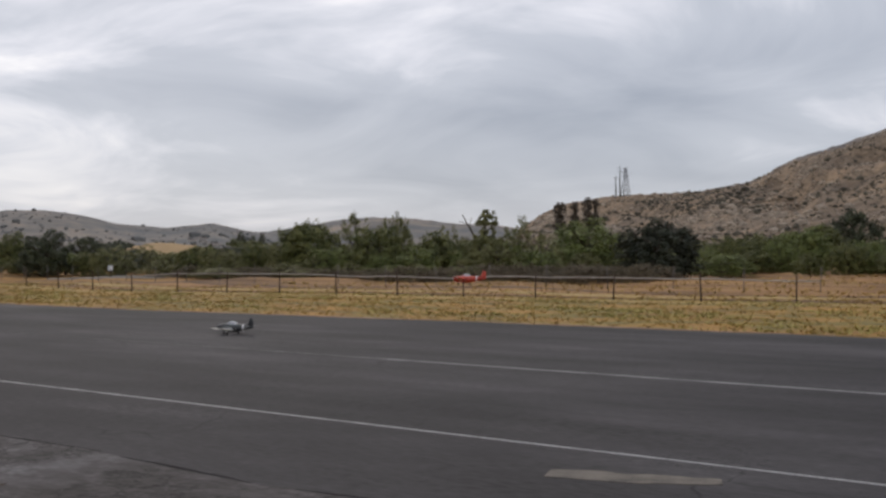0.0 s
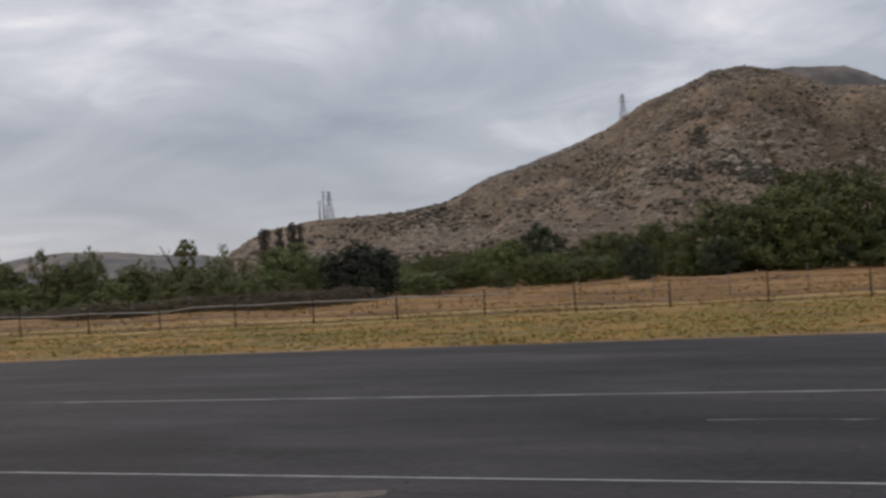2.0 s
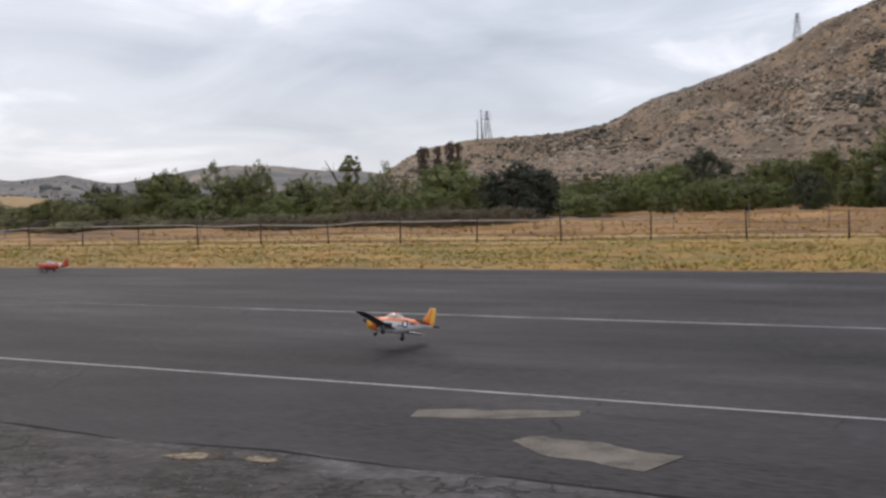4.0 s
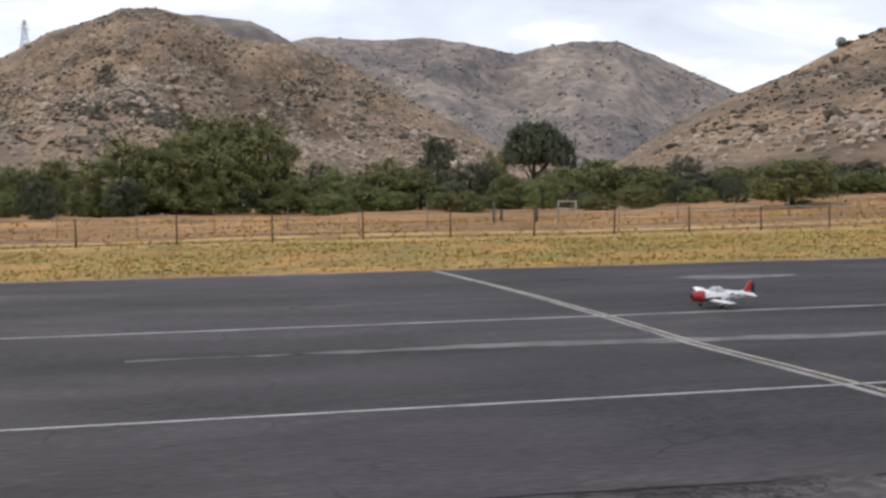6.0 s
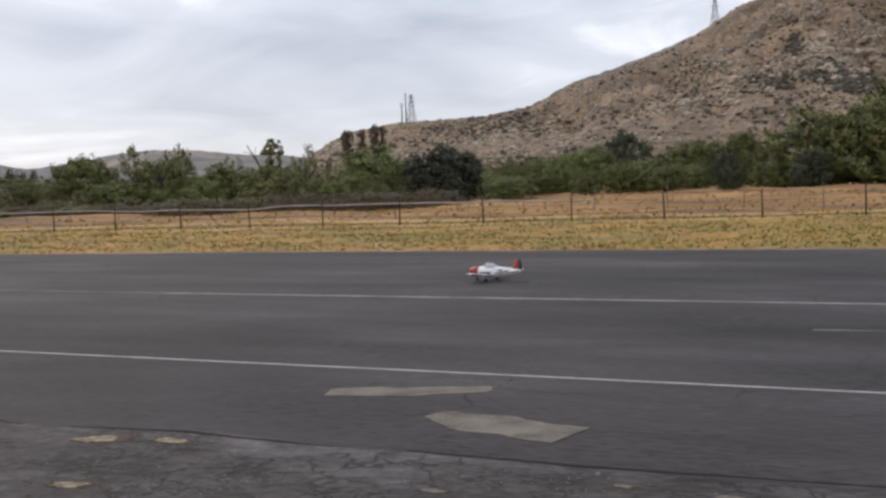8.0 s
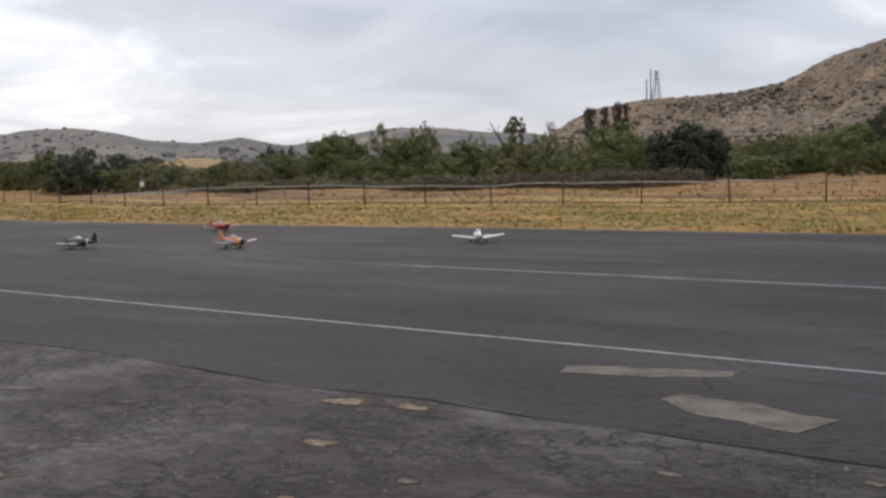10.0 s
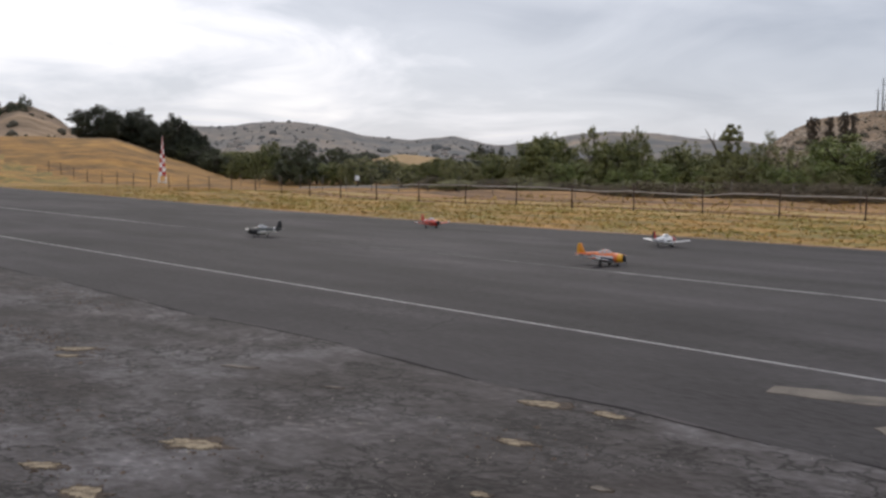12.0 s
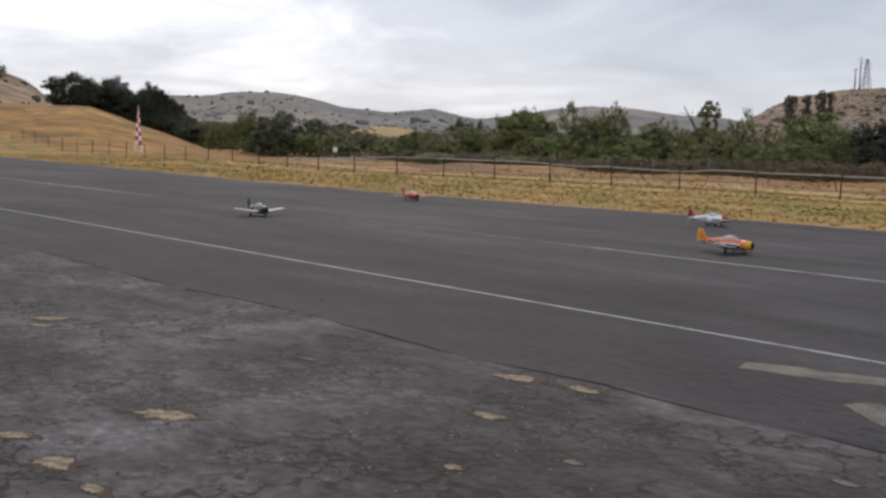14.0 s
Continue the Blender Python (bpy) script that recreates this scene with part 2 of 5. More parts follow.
LEAF_C = material("olive_leaves", [(0.095, 0.10, 0.032), (0.17, 0.17, 0.058), (0.26, 0.245, 0.09)], 1.3, 5, 0.65, vary="island", amount=0.22)
LEAF_D = material("bright_leaves", [(0.075, 0.096, 0.022), (0.14, 0.17, 0.040), (0.23, 0.25, 0.066)], 1.3, 5, 0.65, vary="island", amount=0.22)
LEAF_E = material("live_oak_leaves", [(0.015, 0.020, 0.010), (0.028, 0.034, 0.016), (0.048, 0.052, 0.025)], 1.3, 5, 0.7, vary="island", amount=0.22)
LEAF_G = material("gum_leaves", [(0.045, 0.036, 0.028), (0.08, 0.064, 0.047), (0.12, 0.095, 0.07)], 1.3, 5, 0.75, vary="island", amount=0.25)
# haze is painted into the distant trees: pale grey-green instead of leaf colour
HAZED_TREES = material("distant_trees", [(0.145, 0.147, 0.142), (0.185, 0.18, 0.17)], 0.05, 0.5, 0.9, vary="island", amount=0.15)
TWIGS = material("dry_brush", [(0.085, 0.066, 0.044), (0.14, 0.112, 0.07), (0.20, 0.165, 0.105)], 0.6, 4, 0.9, vary="island", amount=0.35)
BARK = material("bark", [(0.05, 0.04, 0.03), (0.11, 0.09, 0.07)], 3, 20, 0.95, 0.8, distance=0.03)
HILL = material("dry_hillside", [(0.068, 0.049, 0.031), (0.168, 0.118, 0.076), (0.258, 0.185, 0.123), (0.138, 0.098, 0.064)], 0.02, 0.22, 0.95, 0.8, spread=(0.32, 0.68), distance=3.0, fine_mix=0.5, stretch=(1, 0.35, 1))
stained(STRAW, 0.55, (0.55, 0.9, 1), (0.66, 0.82, 0.72), (1.16, 1.03, 0.92), 0.42, 0.58)
stained(STRAW, 2.2, (0.5, 1, 1), (0.80, 0.82, 0.82), (1.12, 1.10, 1.06), 0.42, 0.60)
stained(FIELD, 0.2, (0.35, 1, 1), (0.72, 0.68, 0.64), (1.22, 1.18, 1.16), 0.40, 0.60)
stained(HILL, 0.010, (1, 0.45, 1.2), (0.74, 0.735, 0.73), (1.16, 1.13, 1.09), 0.40, 0.60)
stained(HILL, 0.06, (1, 0.4, 1), (0.80, 0.79, 0.79), (1.20, 1.17, 1.12), 0.42, 0.60)
stained(GOLD, 0.3, (1, 1, 1), (0.66, 0.66, 0.66), (1.15, 1.1, 1.05))
HILL_GOLD = material("golden_slope", [(0.20, 0.125, 0.05), (0.34, 0.215, 0.09), (0.42, 0.28, 0.125)], 0.05, 0.6, 0.95, 0.5, spread=(0.3, 0.7), distance=0.5)
# no air haze is modelled: the greyed base colour carries it on far slopes
HILL_FAR_HAZED = material("far_chaparral_hazed", [(0.115, 0.106, 0.102), (0.182, 0.160, 0.144), (0.255, 0.218, 0.188)], 0.006, 0.045, 0.95, 0.6, spread=(0.32, 0.68), distance=5.0, fine_mix=0.5, stretch=(1, 0.4, 1))
# distance haze sits in this base colour as its blue-grey tones
HILL_HAZED = material("distant_ridge_hazed", [(0.10, 0.104, 0.104), (0.17, 0.162, 0.150), (0.30, 0.24, 0.18)], 0.006, 0.035, 0.95, 0.0, spread=(0.34, 0.66), fine_mix=0.45)
stained(HILL_FAR_HAZED, 0.004, (1, 0.4, 1.4), (0.72, 0.74, 0.78), (1.20, 1.14, 1.08), 0.40, 0.60)
stained(HILL_FAR_HAZED, 0.035, (1, 0.4, 1.2), (0.78, 0.78, 0.80), (1.22, 1.20, 1.16), 0.42, 0.60)
stained(HILL_HAZED, 0.004, (1, 0.4, 1.4), (0.76, 0.80, 0.86), (1.15, 1.06, 1.0), 0.40, 0.60)
BOULDER = material("granite_boulder", [(0.22, 0.172, 0.128), (0.33, 0.265, 0.20), (0.46, 0.38, 0.295)], 0.1, 1.0, 0.9, vary="island", amount=0.3)
SHRUB = material("hill_shrub", [(0.060, 0.052, 0.036), (0.105, 0.090, 0.062)], 0.1, 1.0, 0.9, vary="island", amount=0.4)
# scrub and rock of the far mountain, greyed in base colour for haze
HAZED_SHRUB = material("far_shrub_hazed", [(0.125, 0.124, 0.115), (0.165, 0.157, 0.145)], 0.05, 0.5, 0.9, vary="island", amount=0.25)
HAZED_ROCK = material("far_granite_hazed", [(0.20, 0.18, 0.165), (0.30, 0.265, 0.235)], 0.05, 0.5, 0.9, vary="island", amount=0.2)
RUST = material("rusty_steel", [(0.045, 0.028, 0.02), (0.10, 0.06, 0.04)], 6, 40, 0.8, 0.3, metal=0.3)
WIRE = material("fence_wire", [(0.10, 0.065, 0.05), (0.18, 0.12, 0.09)], 4, 30, 0.7, metal=0.4)
GALV = material("galvanised_pipe", [(0.13, 0.112, 0.098), (0.20, 0.175, 0.155)], 3, 30, 0.7, metal=0.1)
RAIL = material("pale_rail", [(0.36, 0.33, 0.29), (0.52, 0.48, 0.43)], 3, 30, 0.7)
CHECK_RED = material("red_paint", [(0.40, 0.02, 0.018), (0.50, 0.03, 0.026)], 3, 30, 0.6)
CHECK_WHITE = material("white_paint", [(0.76, 0.75, 0.74), (0.86, 0.85, 0.84)], 3, 30, 0.6)
HOUSE_WALL = material("stucco", [(0.34, 0.33, 0.31), (0.46, 0.44, 0.41)], 0.3, 3, 0.9)
HOUSE_ROOF = material("roof_shingle", [(0.17, 0.14, 0.12), (0.24, 0.20, 0.175)], 0.3, 3, 0.9)
PYLON = material("pylon_steel", [(0.20, 0.21, 0.23), (0.26, 0.27, 0.29)], 0.5, 5, 0.6, metal=0.3)


# ---- mesh tools ----
def mesh_of(name, verts, faces, mats, smooth=False, mat_ids=None):
    me = bpy.data.meshes.new(name)
    me.from_pydata([tuple(v) for v in verts], [], [tuple(f) for f in faces])
    for m in mats if isinstance(mats, (list, tuple)) else [mats]:
        me.materials.append(m)
    if mat_ids is not None:
        me.polygons.foreach_set("material_index", mat_ids)
    if smooth:
        me.polygons.foreach_set("use_smooth", [True] * len(me.polygons))
    me.update()
    return me


def part(name, data, parent, label="", place=None):
    ob = new(name, data)
    ob.parent = parent
    if place is not None:
        ob.matrix_basis = place
    if label:
        ob["label"] = label
    return ob


def rings(name, loops, mat, caps=True, smooth=True, mats=None, pick=None):
    """A skin over loops of points, all of one count."""
    k = len(loops[0])
    v = [p for lp in loops for p in lp]
    f = [(i * k + j, i * k + (j + 1) % k, (i + 1) * k + (j + 1) % k, (i + 1) * k + j) for i in range(len(loops) - 1) for j in range(k)]
    if caps:
        f += [tuple(range(k))[::-1], tuple((len(loops) - 1) * k + j for j in range(k))]
    ids = [pick([v[i] for i in q]) for q in f] if pick else None
    return mesh_of(name, v, f, mats or [mat], smooth, ids)


def tube(name, points, radii, mat, sides=8):
    loops = []
    for i, p in enumerate(points):
        a, b = Vector(points[max(i - 1, 0)]), Vector(points[min(i + 1, len(points) - 1)])
        d = (b - a).normalized()
        u = d.orthogonal().normalized()
        w = d.cross(u)
        loops.append([Vector(p) + (u * math.cos(2 * math.pi * j / sides) + w * math.sin(2 * math.pi * j / sides)) * radii[i] for j in range(sides)])
    return rings(name, loops, mat)


def box_mesh(name, size, mat, bevel=0.004, base=False):
    bm = bmesh.new()
    bmesh.ops.create_cube(bm, size=1)
    bmesh.ops.scale(bm, vec=size, verts=bm.verts)
    if base:
        bmesh.ops.translate(bm, vec=(0, 0, size[2] / 2), verts=bm.verts)
    if bevel:
        bmesh.ops.bevel(bm, geom=bm.edges[:], offset=bevel, segments=1, affect="EDGES")
    me = bpy.data.meshes.new(name)
    bm.to_mesh(me)
    bm.free()
    me.materials.append(mat)
    return me


def fbm(x, y, z=0.0, octaves=5):
    return noise.fractal((x, y, z), 1.0, 2.0, octaves, noise_basis="PERLIN_ORIGINAL")


def polar(az, d):
    a = radians(az)
    return -math.sin(a) * d, math.cos(a) * d


def interp(pairs, x):
    return float(np.interp(x, [p[0] for p in pairs], [p[1] for p in pairs]))


# ---- ground, runway, markings ----
def fence_y(x):
    return interp([(-100, 36.5), (-70, 35.0), (-45, 33.6), (-18, 35.2), (0, 37.4), (14, 38.2), (40, 41.0)], x)


def ground_z(x, y):
    d = math.hypot(x, y)
    if y < 30 or d < 30:
        return -0.03
    z = -0.03 + 0.22 * min(1, (d - 30) / 40) * fbm(x * 0.05, y * 0.05, 2.0, 3)
    az = math.degrees(math.atan2(-x, y))
    z += 0.28 * max(0, min(1, (y - fence_y(x) - 2) / 8)) * fbm(x * 0.13, y * 0.13, 7.0, 3)
    z += 1.2 * max(0, min(1, (-az - 20) / 14)) * max(0, min(1, (d - 48) / 70))
    # golden bank past the end of the fence
    z += 5.0 * max(0, min(1, (az - 60.2) / 6.0)) ** 0.9 * max(0, min(1, (d - 92) / 45)) ** 1.1
    return z


def make_ground():
    rad = [0.0, 8, 20] + [24 + 1.5 * i for i in range(60)] + [116 * 1.08 ** i for i in range(49)]
    azs = [-180 + 2 * i for i in range(60)] + [-60 + 0.75 * i for i in range(181)] + [77 + 2.6 * i for i in range(40)]
    azs = [a for a in azs if a < 180]
    v, f, ids = [], [], []
    for d in rad:
        for a in azs:
            x, y = polar(a, d)
            v.append((x, y, ground_z(x, y)))
    k = len(azs)
    for i in range(len(rad) - 1):
        for j in range(k):
            f.append((i * k + j, (i + 1) * k + j, (i + 1) * k + (j + 1) % k, i * k + (j + 1) % k))
            p = v[i * k + j]
            ids.append(1 if p[1] > fence_y(p[0]) + 1.2 and -60 < p[0] else 2 if p[1] > fence_y(p[0]) and p[0] < -60 else 0)
    ob = new("ground", mesh_of("ground", v, f, [STRAW, FIELD, GOLD], True, ids))
    tagged(ob, "dry golden grass and tan earth field beyond the runway", "ground", kind="structure")


def strip(name, pts, width, z, mat, label, jitter=0.0, step=0.25):
    """A flat ribbon along a line of points, with slightly uneven edges."""
    dense = []
    for (x0, y0, *w0), (x1, y1, *w1) in zip(pts, pts[1:]):
        k = max(1, int(math.hypot(x1 - x0, y1 - y0) / step))
        for i in range(k):
            s = i / k
            dense.append((x0 + (x1 - x0) * s, y0 + (y1 - y0) * s, (w0[0] + (w1[0] - w0[0]) * s) if w0 else width))
    dense.append((*pts[-1][:2], pts[-1][2] if len(pts[-1]) > 2 else width))
    v, f = [], []
    for i, (x, y, w) in enumerate(dense):
        a, b = dense[max(i - 1, 0)], dense[min(i + 1, len(dense) - 1)]
        d = Vector((b[0] - a[0], b[1] - a[1])).normalized()
        for sgn in (-1, 1):
            o = sgn * w / 2 + jitter * fbm(x * 3 + sgn * 7, y * 3, 1.0, 3)
            v += [(x - d.y * o, y + d.x * o, z), (x - d.y * o, y + d.x * o, z - 0.006)]
        if i:
            p, q = (i - 1) * 4, i * 4
            f += [(p, q, q + 2, p + 2), (p + 1, q + 1, q, p), (p + 2, q + 2, q + 3, p + 3)]
    ob = new(name, mesh_of(name, v, f, mat))
    return tagged(ob, label, "marking", kind="structure")


def draped(name, pts, mat, label, jitter=0.25, lift=0.03):
    """A band of ground that follows the lie of the land: points of x, y and width."""
    v, f = [], []
    for i in range(len(pts)):
        x, y, w = pts[i]
        w *= 1 + 0.5 * fbm(x * 0.35, y, 4.0, 3)
        for k in range(5):
            q = y + (k / 4 - 0.5) * w + (jitter * fbm(x * 0.9 + k * 3, y, 2.0, 3) if k in (0, 4) else 0)
            v.append((x, q, ground_z(x, q) + (lift if 0 < k < 4 else -0.03)))
        if i:
            p, q = (i - 1) * 5, i * 5
            f += [(p + k, q + k, q + k + 1, p + k + 1) for k in range(4)]
    return tagged(new(name, mesh_of(name, v, f, mat, True)), label, "ground", kind="structure")


def blotch(name, x, y, rx, ry, mat, label, z=0.004, turn=0.0, rough=0.35, seed=0.0, sides=36, square=False):
    v = [(0, 0, z)]
    for i in range(sides):
        a = 2 * math.pi * i / sides
        c, s = math.cos(a), math.sin(a)
        r = 1.0
        if square:
            r = 1 / max(abs(c), abs(s)) ** 0.8
        r *= 1 + rough * 0.6 * fbm(c * 1.5 + seed, s * 1.5, seed, 3) + rough * 0.4 * fbm(c * 7 + seed, s * 7, seed, 4)
        v.append((c * r * rx, s * r * ry, z))
    n0 = len(v)
    v += [(p[0] * 1.02, p[1] * 1.02, -0.004) for p in v[1:]]
    f = [(0, 1 + i, 1 + (i + 1) % sides) for i in range(sides)]
    f += [(1 + i, n0 + i, n0 + (i + 1) % sides, 1 + (i + 1) % sides) for i in range(sides)]
    ob = new(name, mesh_of(name, v, f, mat))
    ob.matrix_basis = pose(x, y, 0, 0, 0, turn)
    return tagged(ob, label, "patch", kind="structure")


def slab(name, y_of0, y_of1, mat, label, x0=-160, x1=120, rows=4):
    n = 560
    v, f = [], []
    for i in range(n + 1):
        x = x0 + (x1 - x0) * i / n
        a, b = y_of0(x), y_of1(x)
        for j in range(rows + 1):
            v.append((x, a + (b - a) * j / rows, 0))
        v += [(x, a, -0.1), (x, b, -0.1)]
    k = rows + 3
    for i in range(n):
        p, q = i * k, (i + 1) * k
        f += [(p + j, q + j, q + j + 1, p + j + 1) for j in range(rows)]
        f += [(p + rows + 1, q + rows + 1, q, p), (p + rows, q + rows, q + rows + 2, p + rows + 2)]
    ob = new(name, mesh_of(name, v, f, mat))
    return tagged(ob, label, "runway", kind="structure")


make_ground()
DIRT = material("reddish_dirt", [(0.16, 0.098, 0.06), (0.27, 0.17, 0.105), (0.34, 0.225, 0.14)], 0.9, 12, 0.95, 0.6, spread=(0.3, 0.7), distance=0.03)
RIM = material("crumbled_rim", [(0.035, 0.024, 0.018), (0.085, 0.058, 0.038)], 8, 40, 0.95, 0.6)
seam_y = lambda x: 5.55 + 0.12 * fbm(x * 0.4, 3.0, 0, 3) + 0.16 * fbm(x * 2.1, 8.0, 0, 4)
edge_y = lambda x: interp([(-160, 31.0), (-90, 25.8), (-66, 23.8), (-48, 22.4), (-35, 21.2), (-27, 21.05), (-20, 21.5), (-14, 21.85), (0, 22.0)], x) + 0.22 * fbm(x * 0.5, 9.0, 0, 4)
slab("runway", seam_y, edge_y, ASPHALT, "dark grey model-airfield runway of weathered asphalt")
slab("pavement", lambda x: -14.0, seam_y, OLD_ASPHALT, "older cracked grey asphalt apron beside the runway")
rng_s = random.Random(3)
_s = -40.0
while _s < 14:
    _e = _s + rng_s.uniform(0.8, 3.0)
    _w = rng_s.uniform(0.015, 0.05)
    strip("tar_joint", [(_s, seam_y(_s), 0.008), (_s * 0.6 + _e * 0.4, seam_y(_s * 0.6 + _e * 0.4), _w), (_e, seam_y(_e), 0.008)], 0.05, 0.003, SEALER, "broken dark tarred joint between runway and old apron", 0.02, 0.08)
    _s = _e + rng_s.uniform(0.0, 0.7)
strip("dirt_edge", [(-90 + 1.5 * i, edge_y(-90 + 1.5 * i) + 0.12, 0.30 + 0.34 * fbm(i * 0.37, 2.0, 0, 3)) for i in range(94)], 0.3, 0.008, DIRT, "bare reddish dirt along the runway's edge", 0.16, 0.2)
strip("centre_line", [(-150, 8.01), (110, 8.01)], 0.048, 0.004, PAINT, "worn white painted line along the runway", 0.008)
strip("side_line", [(-150, 13.3, 0.12), (-30, 13.23, 0.12), (-25.5, 13.22, 0.03)], 0.12, 0.004, FADED, "faded white line along the far end of the runway", 0.02)
strip("side_line", [(-25.5, 13.22, 0.03), (-18, 13.22, 0.04), (-11, 13.215, 0.1)], 0.10, 0.004, VERY_FADED, "nearly worn-off white line along the runway", 0.02)
strip("side_line", [(-11, 13.215), (110, 13.18)], 0.11, 0.004, FADED, "faded white painted line along the runway", 0.012)
strip("cross_line", [(4.02, 21.9), (4.28, 18.74), (4.45, 16.25), (4.55, 13.38), (4.58, 10.59), (4.78, 8.18), (4.86, 6.39), (4.9, 5.6)], 0.07, 0.0055, FADED, "faded double line painted across the runway", 0.012)
strip("cross_line", [(4.08, 21.9), (4.36, 18.74), (4.54, 16.25), (4.67, 13.38), (4.70, 10.59), (4.92, 8.18), (5.02, 6.39), (5.06, 5.6)], 0.06, 0.0055, YELLOWED, "yellowed double line painted across the runway", 0.012)
strip("pale_streak", [(-1.2, 11.05, 0.05), (0.5, 10.99, 0.10), (1.7, 11.02, 0.18), (3.0, 11.0, 0.36), (4.2, 10.86, 0.40), (6, 10.72, 0.26), (8.2, 10.52, 0.34), (12, 10.5, 0.2)], 0.2, 0.0045, VERY_FADED,
      "pale worn streak along the runway", 0.14)
blotch("pale_patch", 9.0, 18.4, 1.1, 0.42, VERY_FADED, "pale scuffed patch on the runway", seed=2.0, rough=0.7, z=0.0045)
strip("pale_arc", [(8.9, 13.4, 0.08), (8.8, 12.6, 0.1), (9.0, 11.6, 0.08), (9.5, 10.9, 0.06)], 0.1, 0.0048, FADED, "faint curved paint arc on the runway", 0.03)
strip("repair_patch", [(-4.42, 7.0, 0.30), (-3.9, 7.16, 0.34), (-3.5, 7.33, 0.27), (-3.22, 7.45, 0.2)], 0.3, 0.0045, PATCH, "long pale repair patch in the asphalt", 0.07, 0.05)
strip("repair_patch", [(-3.3, 6.5, 0.2), (-2.95, 6.4, 0.42), (-2.5, 6.28, 0.46), (-2.2, 6.2, 0.4)], 0.3, 0.0045, PATCH, "wide pale repair patch in the asphalt", 0.07, 0.05)
for i, (x, y, rx, ry, tn) in enumerate(((-5.12, 5.25, 0.16, 0.07, 20), (-4.63, 5.36, 0.12, 0.05, 0), (-4.51, 4.36, 0.10, 0.05, 10), (-3.91, 3.5, 0.05, 0.03, 0), (-5.67, 2.85, 0.17, 0.09, 30),
                                        (-5.77, 2.01, 0.10, 0.05, 40), (-5.17, 1.98, 0.13, 0.07, 0), (-4.69, 1.96, 0.08, 0.04, 0), (-9.18, 3.58, 0.15, 0.07, 60), (-8.9, 3.4, 0.10, 0.045, 40), (-2.53, 4.87, 0.06, 0.03, 0),
                                        (-0.84, 5.17, 0.06, 0.05, 0), (-1.05, 5.21, 0.07, 0.03, 0), (-3.59, 4.05, 0.05, 0.03, 0), (-1.61, 5.25, 0.05, 0.025, 0), (-7.6, 4.3, 0.12, 0.04, 30), (-6.48, 4.43, 0.06, 0.02, 30))):
    blotch("pothole_rim", x + rx * 0.2, y + ry * 0.3, rx * 1.25, ry * 1.4, RIM, "crumbled dark rim of a pothole in the old asphalt", 0.003, tn, 0.9, i * 2.3 + 1, 60)
    blotch("pothole", x, y, rx, ry, BARE if i < 10 else PATCH, "small pothole of pale earth in the old asphalt", z=0.006, turn=tn, rough=0.75, seed=i * 1.7, sides=64)


PALE_STRAW = material("pale_straw", [(0.30, 0.20, 0.065), (0.42, 0.29, 0.10), (0.52, 0.37, 0.15)], 0.8, 8, 0.95, 0.5, spread=(0.3, 0.7), distance=0.03)
RUT = material("dark_rut", [(0.075, 0.040, 0.02), (0.13, 0.07, 0.034), (0.22, 0.125, 0.06)], 0.8, 8, 0.95, 0.5, spread=(0.3, 0.7), distance=0.03)
span = [-62 + 1.2 * i for i in range(90)]
draped("pale_track", [(x, fence_y(x) - 0.4, 0.9) for x in span], PALE_STRAW, "pale trodden strip of straw along the fence", 0.4)
draped("rut", [(x, fence_y(x) + 2.2, 0.6) for x in span], RUT, "dark rutted earth behind the fence", 0.5)
draped("pale_track", [(x, fence_y(x) + 4.6, 1.6) for x in span], PALE_STRAW, "pale dry straw in the field", 0.7)
draped("rut", [(x, fence_y(x) + 8.2, 1.3) for x in span], RUT, "dark rutted earth across the field", 0.7)


def crumbs(name, spots, mat, label, seed, size):
    """Loose angular chips strewn round worn places: x, y, spread along x and y, how many."""
    rng = np.random.default_rng(seed)
    v, f = [], []
    for x, y, wx, wy, many in spots:
        for _ in range(many):
            a = rng.uniform(0, 6.283)
            r = size * (0.4 + rng.exponential(0.5))
            c, d = math.cos(a), math.sin(a)
            px, py = x + rng.normal() * wx, y + rng.normal() * wy
            b = len(v)
            for ex, ey in ((-1, -0.6), (0.9, -0.7), (1.1, 0.5), (-0.5, 0.8)):
                v.append((px + r * (ex * c - ey * d), py + r * (ex * d + ey * c), 0.0))
            v.append((px + r * 0.1, py, 0.004 + r * rng.uniform(0.3, 0.6)))
            f += [(b, b + 1, b + 4), (b + 1, b + 2, b + 4), (b + 2, b + 3, b + 4), (b + 3, b, b + 4)]
    tagged(new(name, mesh_of(name, v, f, mat)), label, "debris", kind="stuff")


LITTER = material("brown_litter", [(0.05, 0.036, 0.027), (0.10, 0.070, 0.052), (0.18, 0.13, 0.095)], 5, 40, 0.95, 0.3, vary="island", amount=0.4)
STONE = material("pale_chips", [(0.12, 0.108, 0.094), (0.24, 0.215, 0.185)], 5, 40, 0.9, 0.3, vary="island", amount=0.4)
crumbs("brown_litter", ((-13.0, 5.0, 1.0, 0.22, 420), (-9.9, 3.6, 0.7, 0.14, 420), (-5.7, 2.85, 0.35, 0.15, 120), (-5.3, 2.0, 0.4, 0.15, 100), (-4.5, 4.36, 0.3, 0.14, 90), (-6.9, 2.4, 0.5, 0.25, 90)), LITTER,
       "brown leaf litter and crumbs on the old asphalt", 31, 0.007)
